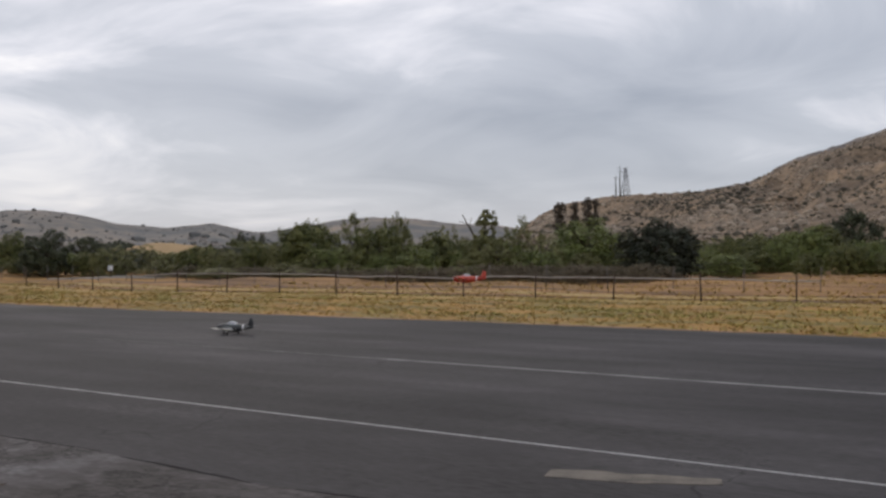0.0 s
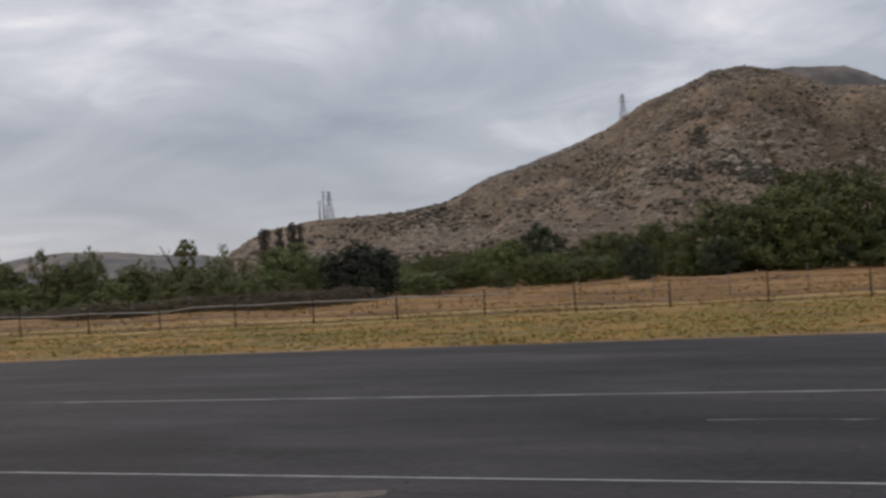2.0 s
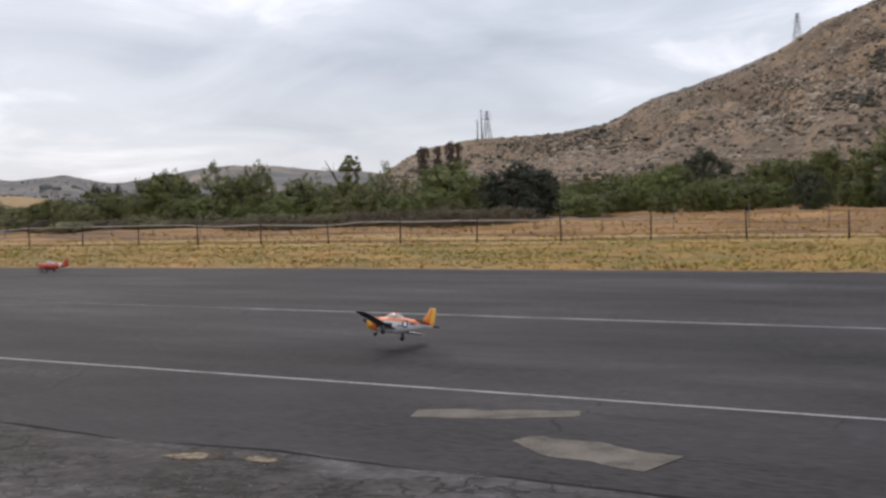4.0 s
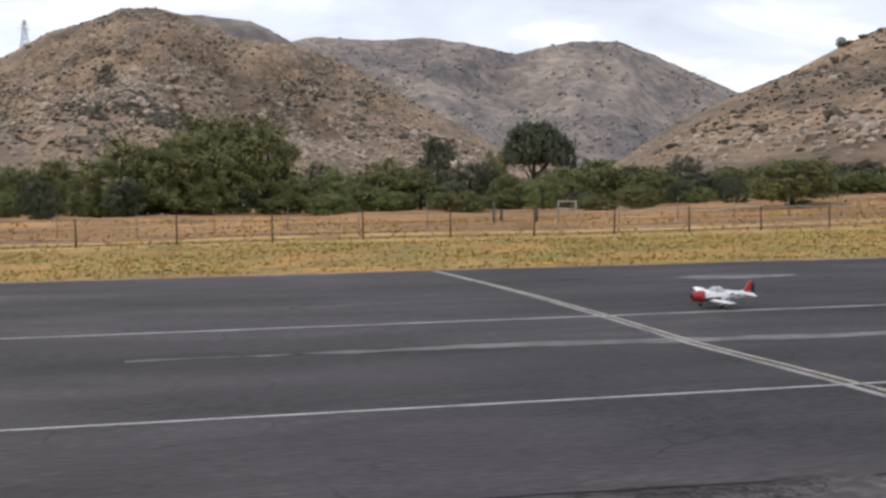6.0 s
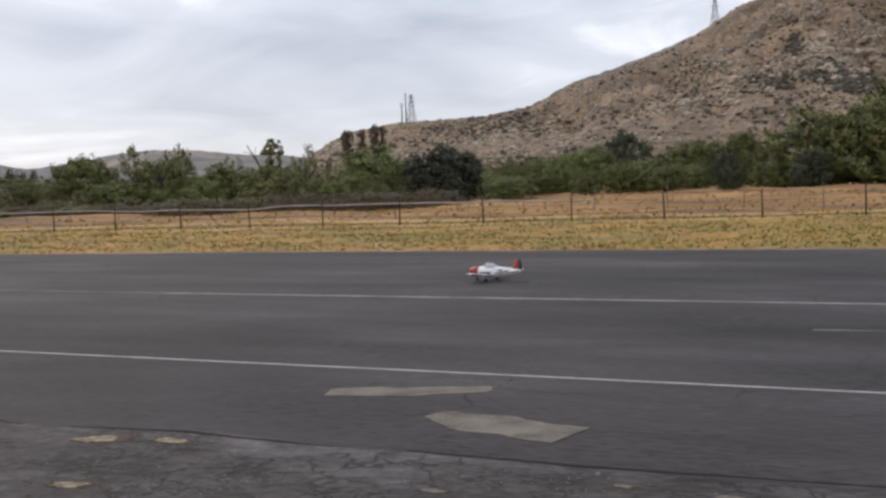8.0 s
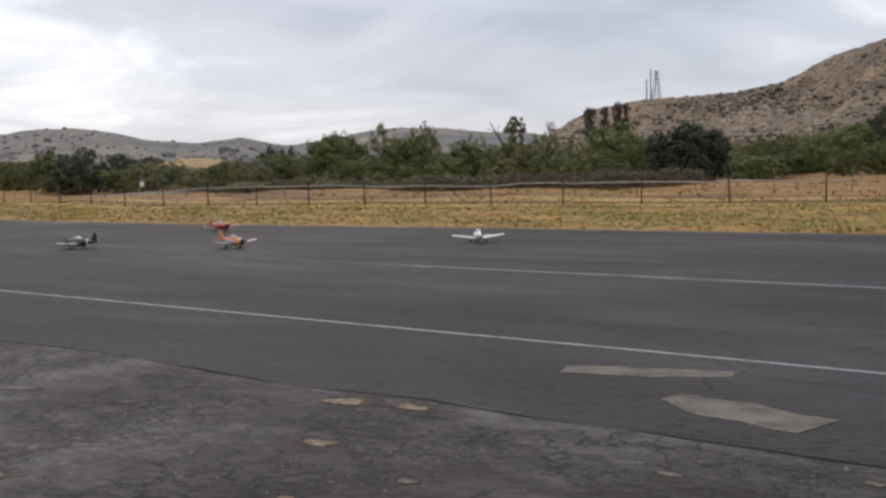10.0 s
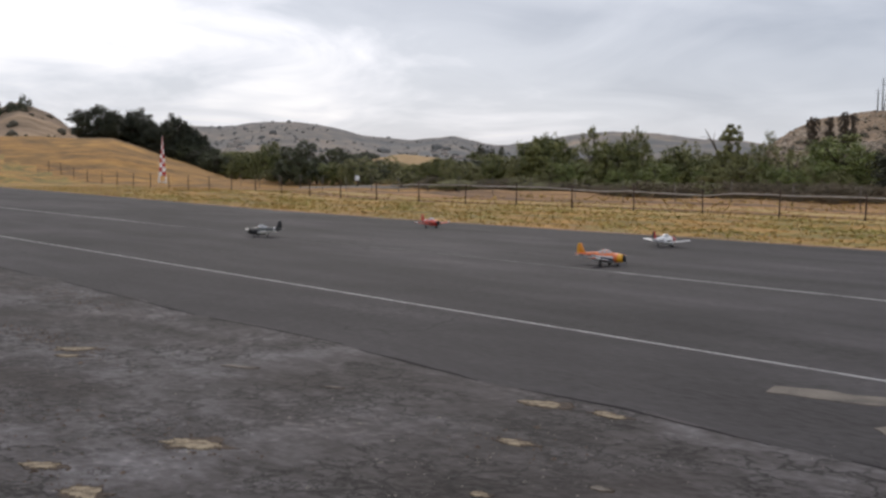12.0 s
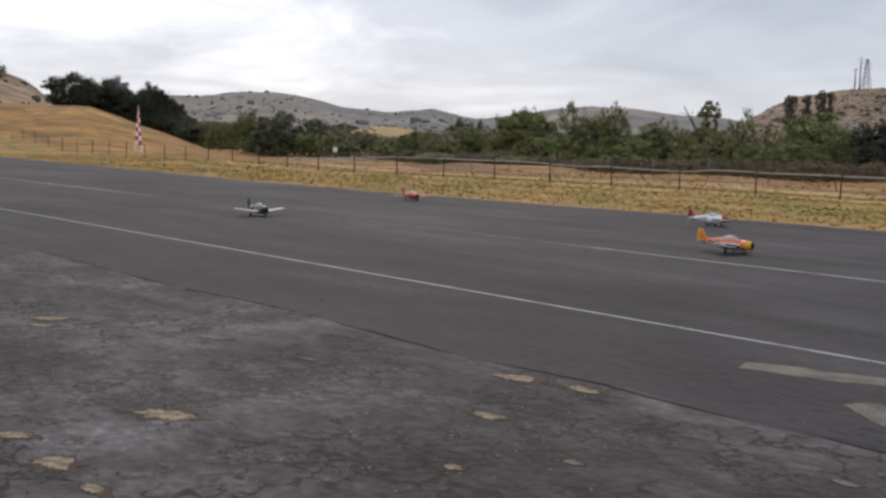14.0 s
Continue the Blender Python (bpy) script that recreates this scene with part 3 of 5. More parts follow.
crumbs("asphalt_chips", ((-4.4, 4.2, 0.5, 0.5, 120), (-5.2, 2.4, 1.0, 0.5, 120), (-3.6, 3.6, 0.8, 0.5, 110), (-7.5, 3.6, 1.2, 0.6, 110), (-1.5, 5.1, 1.2, 0.3, 110), (-9.0, 3.5, 0.5, 0.2, 50)), STONE,
       "small pale stone chips loose on the old asphalt", 32, 0.006)


# ---- grass ----
def tufts(name, count, mat, label, where, height, seed, blades=6, width=0.012):
    rng = np.random.default_rng(seed)
    v, f = [], []
    for _ in range(count):
        x, y = where(rng)
        z = ground_z(x, y)
        h0 = height * rng.uniform(0.5, 1.3)
        sp = rng.uniform(0.04, 0.14)
        for _ in range(blades):
            a, r = rng.uniform(0, 6.283), rng.uniform(0, sp)
            lean = rng.uniform(0.7, 1.8) * h0
            bx, by = x + r * math.cos(a), y + r * math.sin(a)
            w = width * rng.uniform(0.6, 1.6)
            i = len(v)
            v += [(bx - w * math.sin(a), by + w * math.cos(a), z - 0.01), (bx + w * math.sin(a), by - w * math.cos(a), z - 0.01),
                  (bx + lean * math.cos(a), by + lean * math.sin(a), z + h0 * rng.uniform(0.6, 1))]
            f.append((i, i + 1, i + 2))
    tagged(new(name, mesh_of(name, v, f, mat)), label, "grass", kind="stuff")


def verge(rng):
    while True:
        x = rng.uniform(-75, 45)
        y = rng.uniform(21.0, 40)
        if y > edge_y(x) + 0.05:
            return x, y


def clump(rng):
    while True:
        x, y = rng.uniform(-60, 45), rng.uniform(22.6, 37)
        if fbm(x * 0.22, y * 0.5, 5.0, 4) + 0.004 * x > 0.08 + 0.1 * rng.uniform(-1, 1):
            return x, y


def field(rng):
    return rng.uniform(-45, 55), rng.uniform(38, 75)


tufts("dry_grass", 15000, BLADES, "short dry straw-coloured grass along the runway", verge, 0.075, 3, 6, 0.016)
tufts("green_weeds", 8000, GREEN_BLADES, "patches of greenish weeds in the dry grass", clump, 0.085, 4, 6, 0.02)
tufts("field_grass", 5000, BLADES, "dry grass in the tan field behind the fence", field, 0.16, 5, 6, 0.022)


# ---- hills ----
def fallen(pairs, az):
    return interp(sorted(pairs), az)


def hill(name, ridge, foot, top, mat, label, rough, steps=200, rows=46, bow=0.85, seed=0.0, back=0.5, crag=0.05, gullies=()):
    """A hillside from its foot to a ridge line given as (azimuth, elevation) from the airfield, then down behind."""
    a0, a1 = min(p[0] for p in ridge), max(p[0] for p in ridge)

    def at(az, s):
        el = fallen(ridge, az)
        el += 0.05 * fbm(az * 1.3, seed, 0, 4) + crag * fbm(az * 5.5, seed + 2, 0, 4)
        h = max(0.0, top * math.tan(radians(el)) + 1.65) if el > -0.9 else 0.0
        d = foot + (top - foot) * s
        x, y = polar(az, d)
        up = s ** bow if s <= 1 else max(0.0, 1 - (s - 1) / back) ** 0.7
        k = 5.0 / (top - foot)
        u, w = -radians(az) * (foot + top) * 0.5, d * 0.38
        cut = abs(fbm(u * k + seed, w * k, seed, 6)) + 0.3 * abs(fbm(u * k * 0.4 + w * k * 0.2, w * k * 0.4, seed, 3))
        z = h * up * (1 - rough * cut * (4 * s * (1 - s) if s <= 1 else 0)) - 2.0 * (1 - min(1, s * 8))
        # ravines: azimuth and share of the slope at the top and at the foot, depth, width
        for az_t, s_t, az_b, s_b, deep, wide in gullies:
            if s_b < s < s_t:
                along = (s - s_b) / (s_t - s_b)
                off = (az - (az_b + (az_t - az_b) * along) - 0.5 * fbm(s * 9, seed, az_t, 3)) / wide
                z -= deep * math.exp(-off * off) * math.sin(math.pi * along) ** 0.6
        return Vector((x, y, z))
    v = [at(a0 + (a1 - a0) * i / steps, (1 + back) * j / rows) for i in range(steps + 1) for j in range(rows + 1)]
    k = rows + 1
    f = [(i * k + j, i * k + j + 1, (i + 1) * k + j + 1, (i + 1) * k + j) for i in range(steps) for j in range(rows)]
    tagged(new(name, mesh_of(name, v, f, mat, True)), label, "hill", kind="structure")
    return at, a0, a1


ICO_V, ICO_F = [], []
_bm = bmesh.new()
bmesh.ops.create_icosphere(_bm, subdivisions=1, radius=1)
for _v in _bm.verts:
    ICO_V.append(tuple(_v.co))
for _f in _bm.faces:
    ICO_F.append([_x.index for _x in _f.verts])
_bm.free()
ICO_V = np.array(ICO_V)


def slope_at(where, az, el):
    """The share of the slope that shows at an elevation, from the airfield."""
    lo, hi = 0.0, 1.0
    for _ in range(14):
        s = (lo + hi) / 2
        p = where[0](az, s)
        if math.degrees(math.atan2(p.z - 1.65, math.hypot(p.x, p.y))) < el:
            lo = s
        else:
            hi = s
    return (lo + hi) / 2


def scatter(name, where, count, size, mat, label, category, seed, flat=0.75, sink=0.3, grow=0.5, clump=(-0.4, 0.32), spots=()):
    """Many lumps on a hillside, joined; spots gather some of them: azimuth, elevation, spread of both, how many, size."""
    at, a0, a1 = where
    rng = np.random.default_rng(seed)
    v, f = [], []
    gathered = []
    for az, el, wa, we, many, big in spots:
        for _ in range(many):
            q = az + rng.normal() * wa
            gathered.append((q, min(0.99, slope_at(where, q, el + rng.normal() * we)), big))
    while len(f) < count * len(ICO_F) or gathered:
        if gathered:
            az, s, base = gathered.pop()
            p = at(az, s)
        else:
            az, s, base = rng.uniform(a0, a1), rng.uniform(0.03, 1.0), size
            p = at(az, s)
            if fbm(p.x * 0.013 + seed, p.y * 0.005, p.z * 0.012, 4) < rng.uniform(*clump) or p.z < 1:
                continue
        r = base * (0.5 + rng.exponential(grow))
        q = ICO_V * (1 + rng.uniform(-0.3, 0.3, (len(ICO_V), 1))) * [r * rng.uniform(0.7, 1.4), r * rng.uniform(0.7, 1.4), r * flat]
        b = len(v)
        v += (q + [p.x, p.y, p.z + r * flat * (1 - 2 * sink) * 0.5]).tolist()
        f += [[b + i for i in t] for t in ICO_F]
    tagged(new(name, mesh_of(name, v, f, mat)), label, category, kind="stuff")


MAIN = [(33, -1.0), (31.3, 1.7), (29.5, 2.75), (26.8, 3.2), (22.3, 3.35), (19.6, 3.8), (17.4, 4.85), (15.0, 5.45), (11.7, 6.6), (9.8, 7.7), (8.6, 8.4), (6.2, 9.2), (5.2, 9.65), (3.4, 9.8), (2.2, 9.5), (1.0, 9.05), (-0.6, 8.3), (-1.6, 8.2),
        (-2.9, 8.05), (-4.5, 7.75), (-6.7, 6.9), (-9.6, 5.2), (-11.9, 4.0), (-14.6, 2.4), (-19, 1.0), (-24, -1.0)]
BEHIND = [(24, 1.0), (20, 3.2), (18.2, 4.55), (17.0, 5.05), (15.0, 5.62), (12.8, 6.35), (11.0, 7.05), (8.5, 7.6), (5, 8.4), (3, 9.4), (1.6, 9.45), (-0.2, 9.3), (-1.5, 9.15), (-2.4, 8.75), (-3.2, 8.3), (-5, 7.2), (-9, 4)]
RIGHT = [(-17, -1.0), (-21.4, 1.9), (-23.8, 3.45), (-26.8, 4.85), (-29.5, 5.85), (-32.1, 7.1), (-34.3, 8.0), (-35.9, 7.75), (-38.3, 7.6), (-46, 8.3), (-60, 5.0), (-80, 2.0), (-95, -1)]
FAR = [(14, 3.0), (3, 7.0), (-4.8, 8.4), (-7.9, 8.2), (-10.6, 8.35), (-12.7, 8.05), (-15.4, 7.4), (-18.4, 7.95), (-20.9, 7.9), (-22.8, 7.1), (-25.0, 6.05), (-27.1, 5.0), (-32, 3.5), (-45, 1.0)]
LEFT = [(100, 1.0), (80, 1.6), (66, 1.9), (62.2, 2.05), (60.5, 2.05), (58.8, 2.3), (56.7, 2.4), (54.9, 2.2), (53.1, 1.75), (50.7, 1.5), (48.0, 1.75), (46.2, 1.35), (44.9, 1.1), (42, 0.4), (38, -1)]
LEFT_FAR = [(52, 0.8), (45, 1.35), (41.4, 1.95), (39.6, 2.1), (37.1, 2.0), (35.3, 1.75), (32.8, 1.65), (29, 1.0), (24, -1)]
LOW = [(54.5, -1.0), (53, 0.45), (51, 0.75), (49, 0.6), (47.3, 0.1), (46, -1)]
NEAR_LEFT = [(96, 3.0), (76, 2.9), (71.5, 2.65), (70.5, 3.05), (68.9, 2.5), (67.4, 1.2), (66, -1)]

hill_far = hill("hill_far", FAR, 1500, 2700, HILL_FAR_HAZED, "boulder-strewn mountain behind the valley, painted hazy grey", 0.4, 200, 42, seed=3.0)
hill_left_far = hill("hill_left_far", LEFT_FAR, 2400, 3600, HILL_HAZED, "ridge on the horizon, painted a hazy blue-grey", 0.2, 70, 18, seed=5.0)
hill_left = hill("hill_left", LEFT, 1500, 2300, HILL_HAZED, "distant hills with scattered houses, painted hazy", 0.3, 160, 27, seed=7.0)
hill_low = hill("hill_low", LOW, 900, 1150, HILL_GOLD, "low tan foothill", 0.2, 40, 12, seed=9.0)
hill_near_left = hill("hill_near_left", NEAR_LEFT, 190, 300, HILL, "dry brown hill with dark shrubs", 0.3, 60, 18, seed=11.0)
hill_behind = hill("hill_behind", BEHIND, 1000, 1400, HILL_FAR_HAZED, "brown ridge behind the rocky hill, painted hazy", 0.4, 160, 30, seed=17.0)
hill_main = hill("hill_main", MAIN, 330, 900, HILL, "dry brown rocky hill strewn with boulders and scrub", 0.6, 380, 92, seed=1.0,
                 gullies=((6.4, 0.8, 1.5, 0.22, 15, 0.8), (-2.5, 0.85, -5.5, 0.25, 13, 0.9), (12.5, 0.85, 10.0, 0.15, 12, 0.8), (1.2, 0.9, -1.5, 0.45, 9, 0.6), (18, 0.9, 17, 0.2, 9, 0.7)))
hill_right = hill("hill_right", RIGHT, 260, 640, HILL, "dry brown hillside dotted with dark scrub", 0.4, 260, 54, seed=13.0)
scatter("boulders", hill_main, 19000, 0.66, BOULDER, "pale granite boulders strewn over the hill", "boulders", 1, clump=(-0.25, 0.3), grow=0.55,
        spots=((5.1, 7.6, 0.4, 0.13, 60, 1.0), (4.8, 7.55, 0.25, 0.06, 14, 1.3), (5.0, 6.3, 0.3, 0.3, 100, 0.9), (5.0, 6.2, 0.15, 0.12, 12, 1.2), (3.3, 5.8, 0.9, 0.5, 480, 1.0), (3.3, 5.75, 0.6, 0.35, 40, 1.5), (4.4, 5.3, 0.5, 0.3, 160, 0.8),
               (1.6, 6.6, 1.0, 0.5, 220, 0.75), (6.6, 8.0, 0.6, 0.4, 140, 0.75), (8.8, 5.4, 1.3, 0.5, 320, 0.75), (10.2, 3.8, 1.5, 0.5, 400, 0.7), (-1.5, 4.6, 1.6, 0.7, 450, 0.75), (-5.5, 4.6, 1.6, 0.8, 500, 0.75), (-8.5, 3.6, 1.5, 0.6, 400, 0.7),
               (3.4, 9.3, 1.2, 0.25, 150, 0.75)))
scatter("hill_scrub", hill_main, 20000, 0.52, SHRUB, "dark scrub scattered over the dry hill", "scrub", 2, sink=0.15, clump=(-0.3, 0.3), grow=0.5,
        spots=((6.0, 6.2, 0.3, 0.4, 300, 0.62), (4.6, 4.9, 0.5, 0.3, 450, 0.62), (3.2, 4.2, 0.7, 0.25, 450, 0.62), (7.2, 4.5, 0.9, 0.3, 350, 0.6), (-4.0, 5.6, 0.9, 0.5, 600, 0.62), (-2.5, 4.2, 1.2, 0.4, 400, 0.6),
               (11.0, 5.0, 0.5, 0.6, 300, 0.6), (-7.5, 4.8, 0.8, 0.7, 400, 0.6), (20.5, 2.9, 1.5, 0.25, 200, 0.9), (24.5, 2.6, 1.5, 0.25, 160, 0.8), (0.5, 7.4, 1.2, 0.4, 300, 0.6)))
scatter("boulders", hill_right, 3500, 0.55, BOULDER, "pale granite boulders strewn over the hillside", "boulders", 3, clump=(-0.15, 0.3),
        spots=((-29, 2.6, 2.0, 0.4, 160, 0.9), (-32.5, 3.0, 1.5, 0.6, 120, 0.8), (-25.5, 2.2, 1.5, 0.4, 140, 0.8)))
scatter("hill_scrub", hill_right, 5200, 0.5, SHRUB, "dark scrub dotted over the hillside", "scrub", 4, sink=0.15, clump=(-0.15, 0.4), grow=0.55, flat=0.6,
        spots=((-34.0, 7.4, 0.7, 0.3, 70, 0.9), (-32.3, 6.5, 0.6, 0.25, 40, 0.9), (-30.4, 5.8, 0.6, 0.2, 40, 0.8), (-28.2, 4.9, 0.8, 0.2, 45, 0.8), (-31, 3.4, 2.5, 0.6, 60, 0.9), (-27, 3.0, 1.6, 0.5, 60, 0.8), (-37, 4.0, 2, 0.6, 50, 0.9)))
scatter("boulders", hill_far, 1500, 1.9, HAZED_ROCK, "rocks on the lower slopes of the far mountain, painted hazy pale", "boulders", 6, clump=(0.0, 0.35),
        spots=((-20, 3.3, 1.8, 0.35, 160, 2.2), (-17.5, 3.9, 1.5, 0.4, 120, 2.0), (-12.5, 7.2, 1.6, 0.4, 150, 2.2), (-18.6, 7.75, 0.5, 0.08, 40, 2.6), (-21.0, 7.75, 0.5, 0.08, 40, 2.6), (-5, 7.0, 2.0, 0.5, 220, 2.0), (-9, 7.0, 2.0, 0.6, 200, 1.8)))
scatter("hill_scrub", hill_far, 7000, 1.7, HAZED_SHRUB, "chaparral on the far mountain, painted hazy grey", "scrub", 5, sink=0.1)
scatter("distant_trees", hill_left, 1500, 2.3, HAZED_TREES, "grey-green trees on the distant hills, painted hazy", "trees", 9, sink=0.1)
scatter("hill_scrub", hill_near_left, 420, 0.45, SHRUB, "dark shrubs on the golden hill", "scrub", 8, sink=0.1, clump=(-0.2, 0.3), grow=0.8)
scatter("boulders", hill_near_left, 500, 0.3, BOULDER, "pale stones on the golden hill", "boulders", 12, clump=(-0.2, 0.3))


def house(m, w, d, h, wall, roof):
    root = tagged(new("house"), "small pale house with a low roof on the distant hills", "house", "distant houses")
    root.matrix_basis = m
    part("wall", box_mesh("wall", (w, d, h), wall, 0.05, True), root)
    e = 0.6
    v = [(-w / 2 - e, -d / 2 - e, h), (w / 2 + e, -d / 2 - e, h), (w / 2 + e, d / 2 + e, h), (-w / 2 - e, d / 2 + e, h), (-w / 2 - e, 0, h + d * 0.28), (w / 2 + e, 0, h + d * 0.28)]
    part("roof", mesh_of("roof", v, [(0, 1, 5, 4), (2, 3, 4, 5), (3, 0, 4), (1, 2, 5), (3, 2, 1, 0)], roof), root)
    for x in (-0.28, 0.05, 0.3):
        part("window", box_mesh("window", (w * 0.12, 0.12, h * 0.35), SHRUB, 0, False), root, "", pose(x * w, -d / 2 - 0.05, h * 0.55))


rng_h = random.Random(21)
for i in range(26):
    az, s = rng_h.uniform(47, 60), rng_h.uniform(0.06, 0.4)
    q = hill_left[0](az, s)
    house(pose(q.x, q.y, q.z - 0.6, 0, 0, az + rng_h.uniform(-40, 40)), rng_h.uniform(9, 16), rng_h.uniform(7, 10), rng_h.uniform(3.5, 6), HOUSE_WALL, HOUSE_ROOF)
for i in range(12):
    az = rng_h.uniform(-22.5, -15.5)
    q = hill_far[0](az, slope_at(hill_far, az, rng_h.uniform(2.9, 3.9)))
    house(pose(q.x, q.y, q.z - 0.8, 0, 0, az + rng_h.uniform(-40, 40)), rng_h.uniform(9, 14), rng_h.uniform(7, 10), rng_h.uniform(3.5, 5.5), HOUSE_WALL, HOUSE_ROOF)


def lattice_pylon(m, h, w):
    root = tagged(new("power_pylon"), "grey steel lattice power pylon on the ridge", "pylon", "power pylons")
    root.matrix_basis = m
    at = lambda s: w * (1 - 0.85 * s)
    for sx, sy in ((1, 1), (1, -1), (-1, 1), (-1, -1)):
        part("leg", tube("leg", [(sx * w / 2, sy * w / 2, -3), (sx * at(1) / 2, sy * at(1) / 2, h)], [0.35, 0.2], PYLON, 5), root)
    k = 6
    for i in range(k):
        a, b = i / k, (i + 1) / k
        for sy in (1, -1):
            part("brace", tube("brace", [(-at(a) / 2, sy * at(a) / 2, h * a), (at(b) / 2, sy * at(b) / 2, h * b)], [0.16, 0.16], PYLON, 4), root)
            part("brace", tube("brace", [(at(a) / 2, sy * at(a) / 2, h * a), (-at(b) / 2, sy * at(b) / 2, h * b)], [0.16, 0.16], PYLON, 4), root)
    for z, arm in ((0.72, 0.42), (0.85, 0.36), (0.97, 0.26)):
        part("cross_arm", tube("cross_arm", [(-w * arm * 1.6, 0, h * z), (0, 0, h * z + 0.6), (w * arm * 1.6, 0, h * z)], [0.14, 0.3, 0.14], PYLON, 4), root)
    return root


def ridge_place(where, az, s=0.985, turn=20, sink=1.0):
    p = where[0](az, s)
    return pose(p.x, p.y, p.z - sink, 0, 0, az + turn)


lattice_pylon(ridge_place(hill_main, 25.98), 25, 7)
for az, h in ((26.28, 27.0), (26.5, 19.0)):
    pole = tagged(new("mast"), "tall slim grey steel mast on the ridge", "mast", "masts on the ridge")
    pole.matrix_basis = ridge_place(hill_main, az)
    part("shaft", tube("shaft", [(0, 0, -2), (0, 0, h * 0.6), (0, 0, h)], [0.7, 0.55, 0.3], PYLON, 8), pole)
    for q in (0.82, 0.92):
        part("cross_arm", tube("cross_arm", [(-2.0, 0, h * q), (2.0, 0, h * q)], [0.16, 0.16], PYLON, 5), pole)
lattice_pylon(ridge_place(hill_main, 9.85, 1.02), 25, 7)
lattice_pylon(ridge_place(hill_main, 8.4, 1.12, sink=9.0), 25, 7)
lattice_pylon(ridge_place(hill_right, -34.9, 1.0), 17, 4.5)
lattice_pylon(ridge_place(hill_right, -35.9, 1.0), 17, 4.5)


# ---- trees ----
def crown_mesh(name, rx, rz, zc, clumps, leaves, leaf, mat, seed, droop=0.25, flat_base=0.95, open_=0.0, uneven=0.38, column=False):
    """A crown of many small leaves in uneven clumps round a middle at height zc."""
    rng = np.random.default_rng(seed)
    v, f = [], []
    for _ in range(clumps):
        d = rng.normal(size=3)
        d /= np.linalg.norm(d)
        if d[2] < -flat_base:
            d[2] = -flat_base * rng.uniform(0, 1)
        wob = 1 + uneven * fbm(d[0] * 1.6 + seed, d[1] * 1.6, d[2] * 1.6 + seed * 3, 3)
        r = rng.uniform(0.45 + 0.3 * open_, 1.0) ** 0.6 * wob
        if d[2] < 0:
            d[:2] *= 1 + 0.35 * -d[2]
        c = np.array([d[0] * rx * r, d[1] * rx * r, max(0.12 * rz, zc + d[2] * rz * r)])
        cr = rx * rng.uniform(0.12, 0.26)
        if column:
            h, r = rng.uniform(-1, 1), rng.uniform(0, 1) ** 0.5 * wob
            r *= 0.55 + 0.45 * abs(fbm(h * 3.0, seed, 1.0, 2) * 2)
            c = np.array([d[0] * rx * r, d[1] * rx * r, zc + h * rz])
            cr = rx * rng.uniform(0.2, 0.4)
        o = rng.normal(size=(leaves, 3))
        o *= cr * rng.uniform(0.3, 1.0, (leaves, 1)) / np.linalg.norm(o, axis=1, keepdims=True)
        nrm = o / cr + rng.normal(size=(leaves, 3)) * 0.38 + d * 0.45 + [0, 0, 0.3]
        o[:, 2] = o[:, 2] * 0.75 - droop * np.abs(rng.normal(size=leaves)) * cr
        q = c + o
        nrm /= np.linalg.norm(nrm, axis=1, keepdims=True)
        t = np.cross(nrm, rng.normal(size=(leaves, 3)))
        t /= np.linalg.norm(t, axis=1, keepdims=True) + 1e-6
        b = np.cross(nrm, t)
        s = leaf * rng.uniform(0.6, 1.5, (leaves, 1))
        v.append(np.stack([q - t * s, q - b * s * 0.5, q + t * s - nrm * s * 0.3, q + b * s * 0.5], 1).reshape(-1, 3))
    v = np.concatenate(v)
    f = np.arange(len(v)).reshape(-1, 4).tolist()
    v = v.tolist()
    return mesh_of(name, v, f, mat)


def tree(kind, height, radius, mat, label, seed, trunk=0.3, clumps=70, leaves=40, leaf=0.16, low=0.15, open_=0.0, limbs=6, base=0.95, uneven=0.38, column=False):
    rng = random.Random(seed)
    root = tagged(new(kind), label, "tree", "trees behind the field")
    zc, rz = height * (0.45 + low * 0.4), height * (0.5 - low * 0.3)
    bend = [(0, 0, -0.3), (rng.uniform(-.1, .1) * radius, rng.uniform(-.1, .1) * radius, height * 0.25), (rng.uniform(-.2, .2) * radius, rng.uniform(-.2, .2) * radius, height * 0.55), (rng.uniform(-.2, .2) * radius, 0, height * 0.9)]
    part("trunk", tube("trunk", bend, [trunk, trunk * 0.75, trunk * 0.45, 0.04], BARK, 8), root)
    for i in range(limbs):
        a = i * 6.283 / limbs + rng.uniform(-.4, .4)
        z0 = height * rng.uniform(0.15, 0.5)
        q = rng.uniform(0.6, 0.95) * radius
        part("limb", tube("limb", [(0, 0, z0), (q * .5 * math.cos(a), q * .5 * math.sin(a), z0 + height * .16), (q * math.cos(a), q * math.sin(a), z0 + height * rng.uniform(.2, .42))], [trunk * .5, trunk * .3, 0.03], BARK, 6), root)
    part("crown", crown_mesh("crown", radius, rz, zc, clumps, leaves, leaf, mat, seed, open_=open_, flat_base=base, uneven=uneven, column=column), root)
    return root


